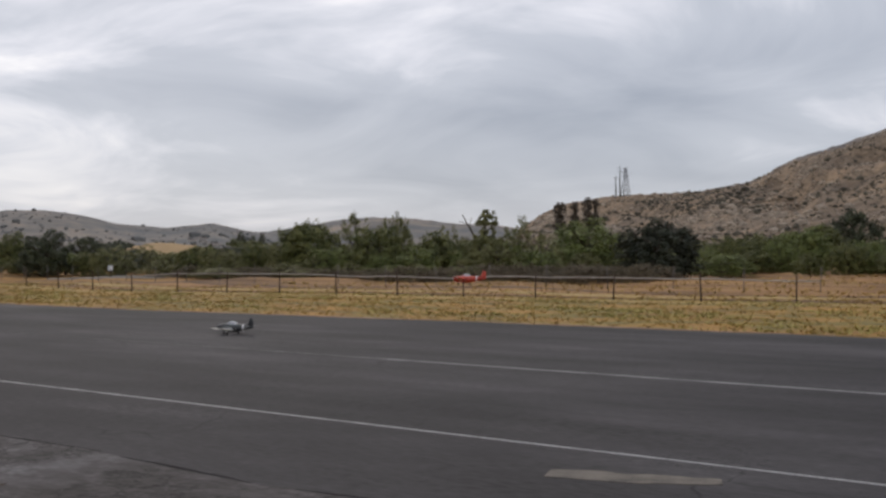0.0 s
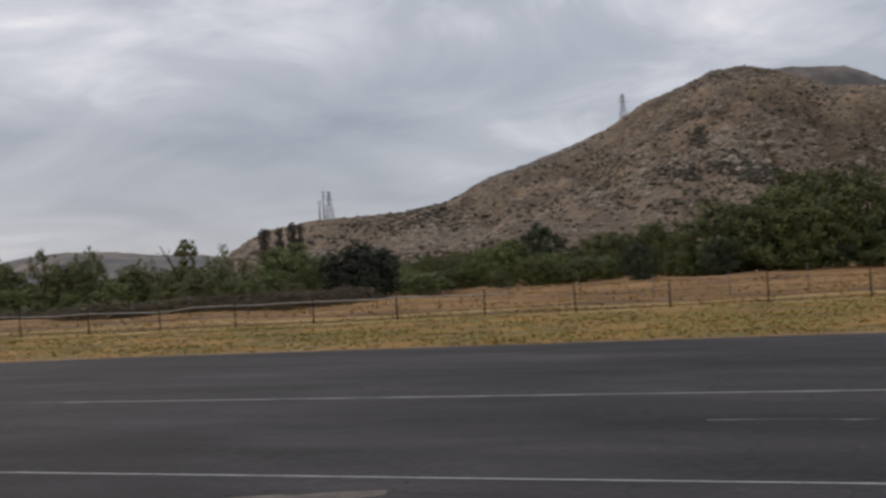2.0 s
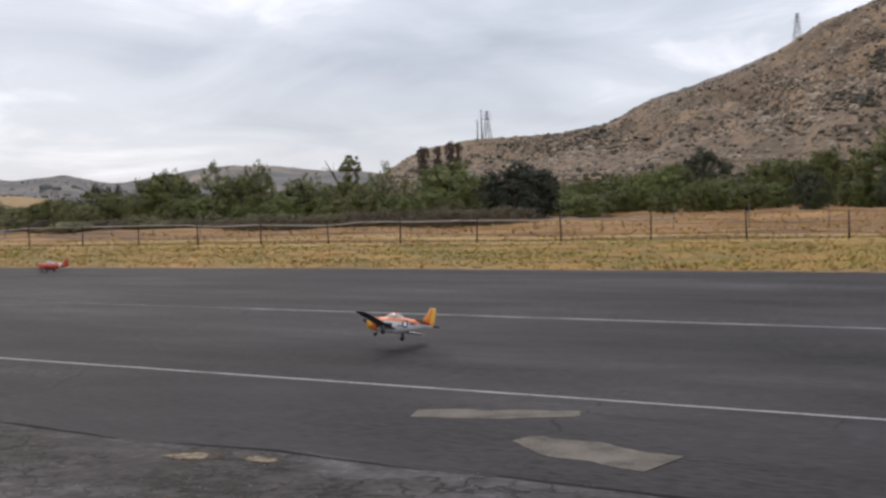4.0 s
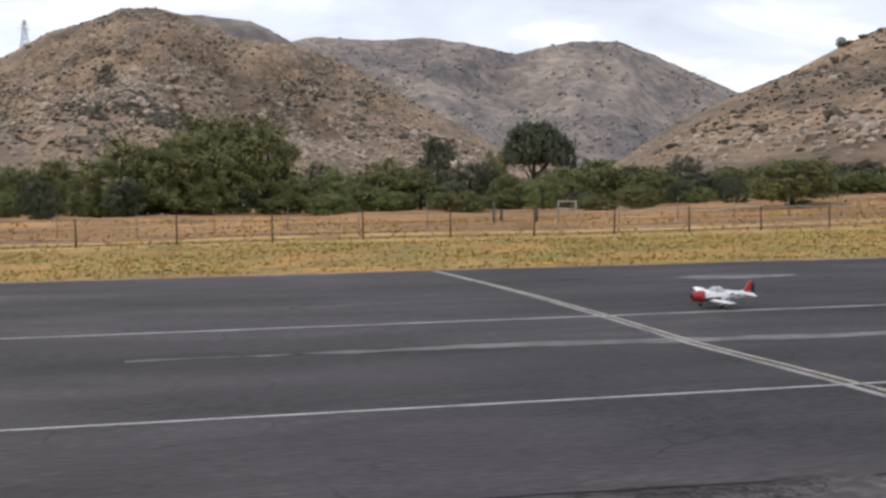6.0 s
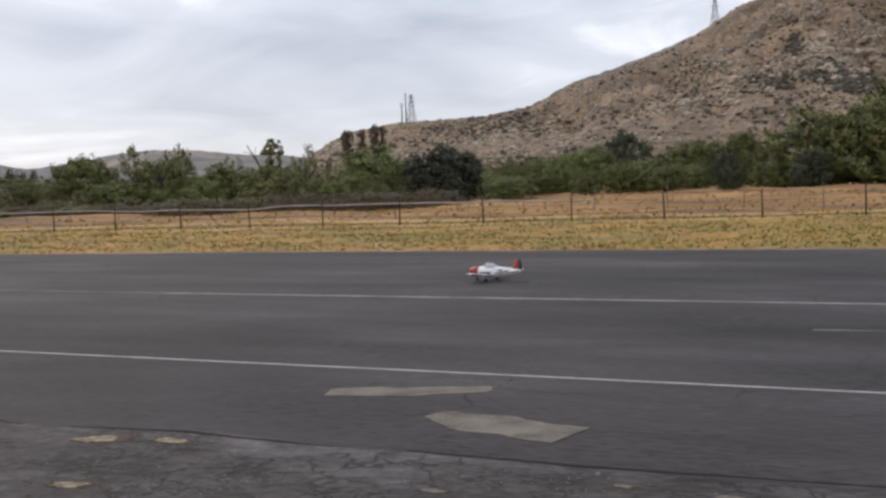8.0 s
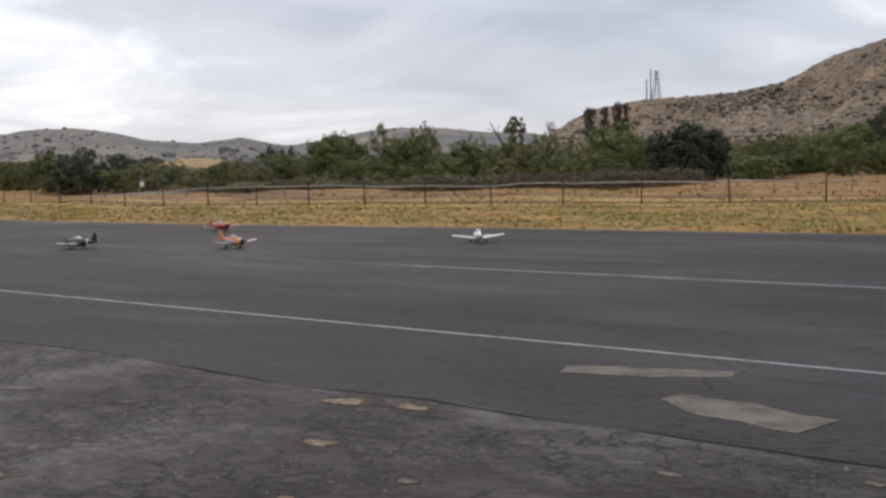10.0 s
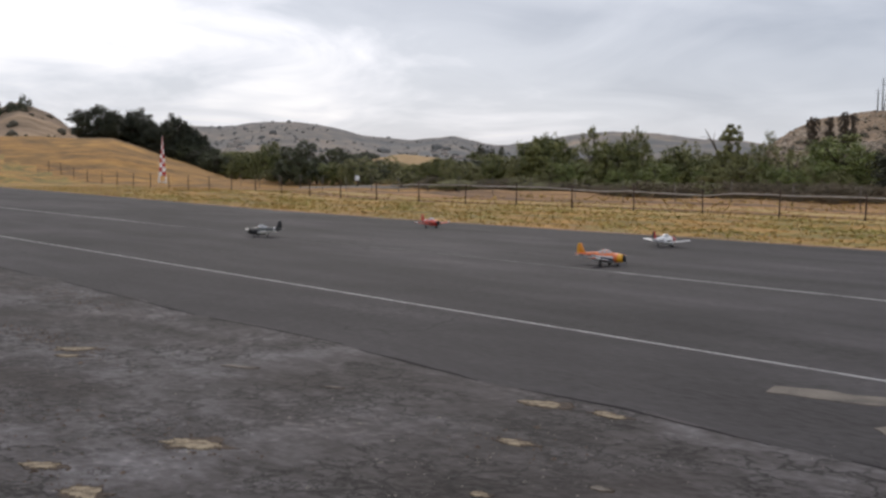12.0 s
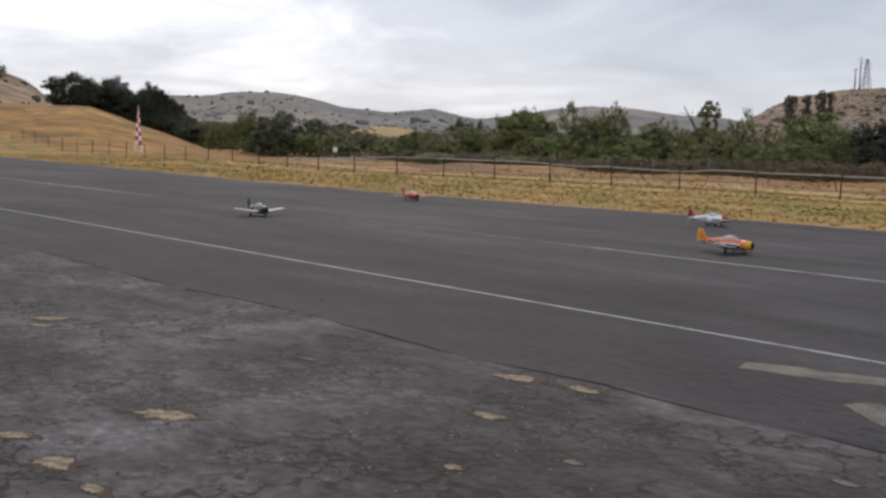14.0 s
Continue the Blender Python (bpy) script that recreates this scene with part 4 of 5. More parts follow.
def half_dead_tree(seed):
    """A tree whose bare limbs lean to one side, with leaves left on the other."""
    root = tagged(new("half_dead_tree"), "half-dead tree with bare leaning limbs", "tree", "trees behind the field")
    part("trunk", tube("trunk", [(0.3, 0, -0.3), (0.15, 0, 0.9), (-0.15, 0, 1.8), (-0.6, 0, 2.7), (-1.25, 0.1, 3.75)], [0.13, 0.11, 0.085, 0.06, 0.02], BARK, 8), root)
    for pts, r in ((((-0.1, 0, 1.7), (0.2, 0, 2.6), (0.35, 0.1, 3.6)), 0.06), (((-0.62, 0, 2.75), (-0.75, 0, 3.2), (-0.65, 0, 3.6)), 0.03), (((-0.9, 0, 3.15), (-1.2, 0, 3.3), (-1.5, 0, 3.35)), 0.025),
                   (((0.2, 0, 2.6), (0.6, 0.1, 3.0), (0.85, 0, 3.5)), 0.035), (((-0.3, 0, 2.1), (-0.8, 0.1, 2.3), (-1.2, 0.1, 2.35)), 0.035)):
        part("limb", tube("limb", pts, [r, r * 0.7, 0.012], BARK, 6), root)
    meshes = [(crown_mesh("tuft", rx, rz, 0.0, n, 40, 0.06, LEAF_C, seed + i, open_=0.5, uneven=0.5), c) for i, (c, rx, rz, n) in enumerate((((0.35, 0, 3.15), 0.7, 0.8, 80), ((0.3, 0, 2.1), 0.8, 0.75, 90), ((0.45, 0, 1.3), 1.3, 1.0, 150), ((-0.6, 0, 0.9), 1.1, 0.8, 90)))]
    bm = bmesh.new()
    for me, c in meshes:
        k = len(bm.verts)
        bm.from_mesh(me)
        bm.verts.ensure_lookup_table()
        bmesh.ops.translate(bm, vec=c, verts=bm.verts[k:])
        bpy.data.meshes.remove(me)
    crown = bpy.data.meshes.new("crown")
    bm.to_mesh(crown)
    bm.free()
    crown.materials.append(LEAF_C)
    part("crown", crown, root)
    return root


# unit trees: 4 m high, 2 m in radius, then scaled copies
KINDS = {
    "willow": [tree("willow_tree", 4, 2.0, LEAF_A, "leafy green willow tree at the field's edge", s, 0.16, 280, 50, 0.078, 0.05) for s in (11, 12, 13)],
    "olive": [tree("cottonwood_tree", 4, 1.7, LEAF_C, "olive-green cottonwood tree with an open crown", s, 0.13, 150, 44, 0.066, 0.1, 0.5, uneven=0.5) for s in (21, 22, 23)],
    "bright": [tree("green_tree", 4, 2.0, LEAF_D, "bright green bushy tree at the field's edge", s, 0.14, 230, 48, 0.072, 0.0) for s in (31, 32)],
    "oak": [tree("oak_tree", 4, 2.0, LEAF_B, "dark dense evergreen oak with a rounded crown", s, 0.2, 230, 48, 0.075, 0.0) for s in (41, 42)],
    "cypress": [tree("slim_tree", 4, 0.6, LEAF_B, "slim dark upright tree on the slope", s, 0.1, 150, 40, 0.05, 0.0, 0.0, 3) for s in (51,)],
    "brush": [tree("brush", 4, 2.6, TWIGS, "low brown dry brush behind the fence", s, 0.06, 180, 44, 0.075, 0.0, 0.2, 8) for s in (61, 62)],
    "umbrella": [tree("umbrella_tree", 4, 2.0, LEAF_B, "dark flat-bottomed tree standing above the wood", s, 0.2, 330, 50, 0.10, 0.55, 0.0, 6, 0.45, 0.08) for s in (81,)],
    "live_oak": [tree("live_oak_tree", 4, 2.0, LEAF_E, "very dark dense live oak with a rounded crown", s, 0.2, 260, 50, 0.085, 0.0, 0.0, 5, 0.95, 0.14) for s in (91,)],
    "dead": [half_dead_tree(71)],
    "gum": [tree("gum_tree", 4, 0.8, LEAF_G, "ragged brownish upright gum tree on the slope", s, 0.1, 90, 40, 0.075, 0.25, 0.3, 4, uneven=0.6, column=True) for s in (101, 102)],
}
for v in KINDS.values():
    for o in v:
        o.location = (0, -400, 0)
USED, SIZE = {}, {}
for v in KINDS.values():
    for o in v:
        c = [q for q in o.children if q.name.startswith("crown")][0].data
        q = np.empty(len(c.vertices) * 3)
        c.vertices.foreach_get("co", q)
        q = q.reshape(-1, 3)
        SIZE[o.name] = (float(np.percentile(q[:, 2], 99.7)), float(np.percentile(np.abs(q[:, :2]), 98)))


def plant(kind, az, top_el, half, d, turn=None):
    """A tree of the kind at an azimuth and distance, whose top and half-width show under the given angles."""
    x, y = polar(az, d)
    z = ground_z(x, y)
    h = 1.65 + d * math.tan(radians(top_el)) - z
    w = d * math.tan(radians(half))
    pool = KINDS[kind]
    k = USED.setdefault(kind, 0)
    USED[kind] += 1
    base = pool[k % len(pool)]
    h0, r0 = SIZE[base.name]
    s0 = base.scale
    m = pose(x, y, z, 0, 0, turn if turn is not None else (k * 73) % 360) @ Matrix.Diagonal((w / r0, w / r0, h / h0, 1))
    if k < len(pool):
        base.matrix_basis = m
        return base
    return copy_thing(base, m @ Matrix.Diagonal((1 / s0[0], 1 / s0[1], 1 / s0[2], 1)))


TREES = (
    ("willow", 58.0, 1.25, 1.0, 105), ("oak", 56.6, 1.35, 1.3, 100), ("oak", 54.5, 1.0, 1.2, 125), ("oak", 52.7, 0.2, 0.9, 100), ("olive", 51.7, 0.65, 0.8, 140), ("bright", 50.0, 0.2, 1.1, 100), ("olive", 49.0, 0.45, 0.9, 110),
    ("olive", 47.8, 0.45, 1.2, 95), ("cypress", 46.7, 1.3, 0.28, 190), ("cypress", 46.1, 1.1, 0.25, 190), ("cypress", 45.6, 1.2, 0.25, 190), ("willow", 43.3, 1.75, 1.6, 88), ("olive", 42.9, 1.95, 1.0, 92), ("olive", 40.8, 2.3, 1.0, 90), ("willow", 39.6, 1.5, 1.5, 84),
    ("olive", 38.5, 2.3, 0.9, 90), ("willow", 36.4, 1.25, 1.5, 86), ("olive", 35.6, 1.6, 1.2, 90), ("dead", 33.9, 2.45, 1.25, 80, 34), ("olive", 33.0, 0.9, 1.1, 78), ("willow", 34.6, 0.8, 1.2, 84), ("bright", 37.4, 0.5, 1.2, 80), ("bright", 42.0, 0.5, 1.3, 84), ("olive", 44.6, 0.9, 1.1, 92), ("olive", 31.9, 2.1, 1.1, 86), ("olive", 30.6, 1.2, 1.2, 82), ("bright", 28.3, 1.95, 2.2, 90),
    ("live_oak", 24.5, 1.85, 2.1, 78), ("bright", 30.8, 0.3, 1.3, 76), ("willow", 26.6, 1.2, 1.2, 100), ("gum", 29.5, 2.85, 0.34, 300), ("gum", 28.75, 2.85, 0.3, 300), ("gum", 28.05, 3.1, 0.3, 300), ("gum", 27.6, 3.0, 0.22, 300),
    ("bright", 21.2, 0.1, 1.7, 85), ("willow", 20.6, 0.95, 1.6, 110), ("willow", 18.9, 1.05, 1.5, 115), ("bright", 17.2, 1.35, 1.5, 112), ("willow", 16.6, 1.5, 1.6, 118), ("oak", 14.7, 2.2, 1.5, 125), ("willow", 12.9, 0.8, 1.5, 105), ("bright", 14.0, 0.6, 1.2, 100),
    ("willow", 11.1, 1.6, 1.5, 120), ("oak", 12.4, 1.2, 1.4, 130), ("willow", 8.7, 1.95, 1.4, 118), ("oak", 9.7, 1.2, 1.3, 128), ("bright", 6.6, 0.4, 1.0, 98), ("willow", 5.2, 3.0, 2.3, 100), ("willow", 2.9, 2.9, 2.1, 98), ("willow", 0.4, 4.2, 2.6, 102), ("willow", -1.8, 4.0, 2.1, 102), ("willow", 0.9, 2.6, 2.0, 98),
    ("willow", -3.6, 0.9, 1.5, 98), ("oak", -5.0, 1.7, 1.5, 122), ("bright", -5.7, 1.5, 1.4, 112), ("willow", -8.2, 1.9, 1.7, 104), ("willow", -9.6, 1.4, 1.4, 104), ("oak", -11.1, 3.0, 1.1, 150), ("oak", -13.1, 1.65, 1.7, 118), ("willow", -15.2, 0.9, 1.5, 104),
    ("willow", -14.2, 2.2, 0.9, 150), ("willow", -17.9, 1.25, 1.5, 110), ("willow", -19.7, 1.7, 1.8, 118), ("oak", -21.4, 1.3, 1.5, 124), ("willow", -22.5, 1.3, 1.4, 116), ("oak", -24.2, 1.85, 1.3, 130), ("willow", -26.5, 1.2, 1.3, 124), ("oak", -25.2, 0.9, 1.4, 118),
    ("willow", -29.6, 1.5, 2.2, 76), ("oak", -28.3, 1.2, 1.4, 130), ("willow", -31.6, 1.2, 1.5, 130), ("oak", -33.1, 1.35, 1.5, 128), ("willow", -34.6, 1.1, 1.5, 128), ("oak", -36.2, 1.2, 1.6, 130), ("willow", -38.0, 1.4, 1.7, 128),
    ("live_oak", 66.8, 2.95, 1.3, 150), ("live_oak", 64.9, 2.85, 1.1, 155), ("live_oak", 65.8, 2.5, 1.2, 156), ("live_oak", 62.9, 2.6, 0.9, 150), ("live_oak", 61.9, 1.8, 0.8, 150), ("live_oak", 61.4, 0.9, 0.9, 145), ("oak", 62.3, 1.5, 0.9, 150), ("oak", 65.4, 2.2, 1.1, 158), ("oak", 60.9, 0.6, 0.9, 140), ("oak", 71.9, 3.25, 0.8, 280), ("willow", 59.4, 0.6, 0.9, 130),
    ("live_oak", 63.8, 2.1, 0.9, 152), ("live_oak", 62.4, 2.2, 0.7, 151), ("oak", 61.0, 0.9, 0.8, 143), ("oak", 70.5, 3.3, 0.8, 285))
for t in TREES:
    plant(*t)
# the umbrella-shaped tree over the wood
plant("umbrella", -16.35, 3.75, 1.5, 170)
plant("oak", -18.1, 3.0, 0.6, 175)
# second rank behind, and brush in front
rng0 = random.Random(5)
for i in range(84):
    az = 60 - i * 1.2 + rng0.uniform(-.6, .6)
    plant(rng0.choice(("willow", "oak", "willow", "olive")), az, rng0.uniform(0.1, 0.9), rng0.uniform(1.3, 1.8), rng0.uniform(135, 165))
for i in range(40):
    az = 49 - i * 0.62 + rng0.uniform(-.3, .3)
    plant(rng0.choice(("brush", "brush", "olive")), az, rng0.uniform(-0.75, -0.35), rng0.uniform(0.9, 1.5), rng0.uniform(66, 74) + max(0, az - 36) * 1.2)
for i in range(30):
    az = 58 - i * 1.1 + rng0.uniform(-.4, .4)
    plant(rng0.choice(("olive", "bright", "willow", "olive")), az, rng0.uniform(-0.2, 0.8), rng0.uniform(0.7, 1.2), rng0.uniform(80, 90) + max(0, az - 45) * 1.5)
for i in range(44):
    az = 22 - i * 1.35 + rng0.uniform(-.4, .4)
    plant(rng0.choice(("willow", "bright", "willow", "oak")), az, rng0.uniform(-0.1, 1.0), rng0.uniform(0.7, 1.25), rng0.uniform(92, 104) + max(0, -az - 20) * 1.6)


# ---- fences ----
def wire_run(name, pts, r, parent):
    return part(name, tube(name, pts, [r] * len(pts), WIRE, 5), parent)


fence = tagged(new("wire_fence"), "low wire fence on thin rusty steel posts", "fence")
xs = [-95 + 3.2 * i for i in range(42)]
base_posts = [tube("post", [(0, 0, -0.3), (0, 0, h)], [0.032, 0.028], RUST, 6) for h in (0.98, 1.06)]
rng1 = random.Random(9)
FENCE_PTS = []
for i, x in enumerate(xs):
    x = -18.0 + 3.22 * (i - 24)
    y = fence_y(x)
    FENCE_PTS.append((x, y))
    part("post", base_posts[i % 2], fence, "", pose(x, y, ground_z(x, y), rng1.uniform(-2, 2), rng1.uniform(-2, 2), rng1.uniform(0, 90)))
for h in (0.28, 0.62, 0.95):
    pts = []
    for (x0, y0), (x1, y1) in zip(FENCE_PTS, FENCE_PTS[1:]):
        pts += [(x0, y0, ground_z(x0, y0) + h), ((x0 + x1) / 2, (y0 + y1) / 2, ground_z((x0 + x1) / 2, (y0 + y1) / 2) + h - 0.02)]
    wire_run("wire", pts, 0.005, fence)

back_fence = tagged(new("pipe_fence"), "pale pipe-rail fence beyond the wire fence", "fence")
pale_post = tube("post", [(0, 0, -0.3), (0, 0, 1.12)], [0.022, 0.020], GALV, 6)
for i in range(36):
    x = -80 + 3.3 * i
    y = fence_y(x) + 11.5
    part("post", pale_post, back_fence, "", pose(x, y, ground_z(x, y), rng1.uniform(-2, 2), rng1.uniform(-2, 2), 0))
for xa, xb in ((-58, -14), (19, 33)):
    for h in (0.52,):
        k = int((xb - xa) / 1.6)
        pts = []
        for i in range(k + 1):
            x = xa + (xb - xa) * i / k
            y = fence_y(x) + 11.45
            pts.append((x, y, ground_z(x, y) + h + 0.02 * math.sin(x)))
        part("rail", tube("rail", pts, [0.031] * len(pts), RAIL, 6), back_fence)


# ---- checkered pyramid marker ----
def marker(x, y, z, h, w):
    root = tagged(new("checkered_marker"), "slim red and white checkered pyramid marker on a white frame", "marker")
    root.matrix_basis = pose(x, y, z, 0, 0, 60)
    n_rows = 9
    z0 = h * 0.16
    for i in range(n_rows):
        a, b = i / n_rows, (i + 1) / n_rows
        wa, wb = w * (1 - a) + 0.04, w * (1 - b) + 0.04
        za, zb = z0 + (h - z0) * a, z0 + (h - z0) * b
        for k in range(4):
            c, s = [(1, 0), (0, 1), (-1, 0), (0, -1)][k]
            for q in (0, 1):
                lo, hi = (-0.5, 0.0) if q == 0 else (0.0, 0.5)
                pts = []
                for ww, zz, e in ((wa, za, lo), (wa, za, hi), (wb, zb, hi), (wb, zb, lo)):
                    u = e * ww
                    pts.append((c * ww / 2 - s * u, s * ww / 2 + c * u, zz))
                inner = [(p[0] * 0.97, p[1] * 0.97, p[2]) for p in pts]
                f = [(0, 1, 2, 3), (7, 6, 5, 4), (0, 4, 5, 1), (1, 5, 6, 2), (2, 6, 7, 3), (3, 7, 4, 0)]
                part("panel", mesh_of("panel", pts + inner, f, CHECK_RED if (i + q) % 2 else CHECK_WHITE), root)
    for sx, sy in ((1, 1), (1, -1), (-1, 1), (-1, -1)):
        part("leg", tube("leg", [(sx * w * .56, sy * w * .56, -0.3), (sx * w * 0.5, sy * w * 0.5, z0)], [0.04, 0.04], CHECK_WHITE, 6), root)
    for sx, sy, ex, ey in ((1, 1, 1, -1), (1, -1, -1, -1), (-1, -1, -1, 1), (-1, 1, 1, 1)):
        part("brace", tube("brace", [(sx * w * .55, sy * w * .55, 0.12), (ex * w * .55, ey * w * .55, 0.12)], [0.035, 0.035], CHECK_WHITE, 6), root)


_x, _y = polar(63.6, 96)
_h = 96 * (math.tan(radians(1.48)) + math.tan(radians(0.76)))
marker(_x, _y, ground_z(_x, _y), 1.65 + 96 * math.tan(radians(1.48)) - ground_z(_x, _y), 0.56)

# small white sign and the paved track at the wood's edge
sign = tagged(new("white_sign"), "small white sign on a dark post", "sign")
_x, _y = polar(53.4, 92)
sign.matrix_basis = pose(_x, _y, ground_z(_x, _y), 0, 0, 50)
part("post", tube("post", [(0, 0, -0.2), (0, 0, 0.75)], [0.04, 0.04], RUST, 6), sign)
part("board", box_mesh("board", (0.36, 0.05, 0.42), CHECK_WHITE, 0.01), sign, "", pose(0, 0, 0.8))


# ---- pipe gate frame, stump posts and small rail in the field ----
gate = tagged(new("pipe_gate"), "small pale pipe frame standing in the field", "frame")
_x, _y = polar(-18.0, 62)
gate.matrix_basis = pose(_x, _y, ground_z(_x, _y), 0, 0, -18)
for x in (-0.5, 0.5):
    part("post", tube("post", [(x, 0, -0.2), (x, 0, 1.2)], [0.03, 0.03], RAIL, 8), gate)
for z in (0.75, 1.17):
    part("rail", tube("rail", [(-0.5, 0, z), (0.5, 0, z)], [0.03, 0.03], RAIL, 8), gate)

stump_mesh = tube("post", [(0, 0, -0.2), (0, 0, 0.75)], [0.09, 0.08], BARK, 8)
for az in (-14.05, -14.45, -16.35):
    _x, _y = polar(az, 60)
    st = tagged(new("stump_post"), "short weathered wooden post in the field", "post", "wooden posts")
    st.matrix_basis = pose(_x, _y, ground_z(_x, _y), 0, 0, az * 9)
    part("shaft", stump_mesh, st)
lone = copy_thing(KINDS["oak"][0], pose(*hill_right[0](-32.1, 0.99), 0, 0, 40) @ Matrix.Diagonal((*[1.5 / k for k in KINDS["oak"][0].scale], 1)))
tagged(lone, "lone dark tree on the hill's skyline")
_p = [polar(az, d) for az, d in ((56.5, 90), (55.5, 90), (54.5, 90), (53, 91), (51.5, 92), (50, 94), (48, 97))]
_v = [(x * k, y * k, ground_z(x * k, y * k) + 0.03) for x, y in _p for k in (0.965, 1.05)]
tagged(new("road", mesh_of("road", _v + [(x, y, z - 0.3) for x, y, z in _v], [(2 * i, 2 * i + 2, 2 * i + 3, 2 * i + 1) for i in range(6)] + [(2 * i, 2 * i + 14, 2 * i + 16, 2 * i + 2) for i in range(6)], PATCH)),
       "pale grey paved track at the wood's edge", "road", kind="structure")


# ---- model aeroplanes ----
def gloss(name, c, rough=0.35):
    return material(name, [tuple(k * 0.92 for k in c), c], 3, 40, rough, coat=0.2)


WHITE_P, RED_P, BLACK_P = gloss("white_foam_paint", (0.86, 0.85, 0.84)), gloss("red_foam_paint", (0.52, 0.035, 0.025)), gloss("black_foam_paint", (0.018, 0.018, 0.02))
ORANGE_P, YELLOW_P, SILVER_P = gloss("orange_foam_paint", (0.74, 0.17, 0.045)), gloss("yellow_foam_paint", (0.76, 0.36, 0.012)), gloss("silver_foam_paint", (0.62, 0.61, 0.60))
CREAM_P, MAROON_P = gloss("cream_foam_paint", (0.78, 0.75, 0.66)), gloss("deep_red_foam_paint", (0.36, 0.018, 0.016))
NAVY_P, SLATE_P = gloss("navy_foam_paint", (0.02, 0.025, 0.055)), gloss("slate_foam_paint", (0.05, 0.055, 0.055))
TINTED = material("tinted_canopy", [(0.36, 0.30, 0.28), (0.50, 0.43, 0.40)], 6, 40, 0.15, coat=0.5)
AMBER_P = gloss("amber_foam_paint", (0.70, 0.26, 0.02))
CORAL_P = gloss("coral_foam_paint", (0.60, 0.07, 0.035))
RUBBER = material("rubber", [(0.015, 0.015, 0.015), (0.03, 0.03, 0.03)], 20, 80, 0.85)
STEEL = material("steel_wire", [(0.35, 0.35, 0.36), (0.45, 0.45, 0.46)], 10, 80, 0.35, metal=0.8)
CANOPY = material("canopy_plastic", [(0.36, 0.38, 0.40), (0.52, 0.53, 0.54)], 6, 40, 0.12, coat=0.6)


def oval(x, zc, ry, rz, k=20, power=1.0):
    return [(x, ry * math.cos(2 * math.pi * j / k), zc + rz * math.sin(2 * math.pi * j / k)) for j in range(k)]


def blade_section(y, x_front, x_back, z, thick, k=14):
    """One rib of a wing: a rounded nose and a thin tail."""
    c = x_front - x_back
    up, dn = [], []
    for i in range(k // 2 + 1):
        s = i / (k // 2)
        t = thick * c * (2.6 * math.sqrt(s) * (1 - s) + 0.05 * (1 - s))
        up.append((x_front - c * s, y, z + t * 0.62))
        dn.append((x_front - c * s, y, z - t * 0.38 - 0.001))
    return up + dn[1:][::-1]


def wing_mesh(name, side, y0, y1, top, under, root=(0.155, -0.095), tip=(0.115, -0.035), z=0.165, rise=0.075, thick=0.13, span=0.559, n=5):
    loops = []
    for i in range(n + 1):
        y = y0 + (y1 - y0) * i / n
        s = y / span
        k = 1.0
        if s > 0.93:
            k = 1 - 0.55 * ((s - 0.93) / 0.07) ** 2
        xf, xb = root[0] + (tip[0] - root[0]) * s, root[1] + (tip[1] - root[1]) * s
        mid = (xf + xb) / 2
        loops.append(blade_section(side * y, mid + (xf - mid) * k, mid + (xb - mid) * k, z + rise * s, thick * k))
    def pick(q):
        s = abs(q[0][1]) / span
        zc = z + rise * sum(abs(p[1]) for p in q) / len(q) / span
        return 0 if sum(p[2] for p in q) / len(q) > zc else 1
    me = rings(name, loops, None, True, True, [top, under], pick)
    if side < 0:
        me.flip_normals()
    return me


def star(name, r, dark, light, place, parent):
    disc = []
    v = [(0, 0, 0)] + [(r * math.cos(2 * math.pi * i / 20), 0, r * math.sin(2 * math.pi * i / 20)) for i in range(20)]
    v += [(p[0], 0.002, p[2]) for p in v]
    f = [(0, 1 + (i + 1) % 20, 1 + i) for i in range(20)] + [(1 + i, 1 + (i + 1) % 20, 22 + (i + 1) % 20, 22 + i) for i in range(20)]
    ro = part("roundel", mesh_of("roundel", v, f, dark), parent, "dark round marking with a pale middle", place)
    w = [(0, -0.001, 0)]
    for i in range(10):
        q = r * (0.86 if i % 2 == 0 else 0.4)
        a = math.pi / 2 + math.pi * i / 5
        w.append((q * math.cos(a), -0.001, q * math.sin(a)))
    part("star", mesh_of("star", w, [(0, 1 + (i + 1) % 10, 1 + i) for i in range(10)], light), ro)
    return ro


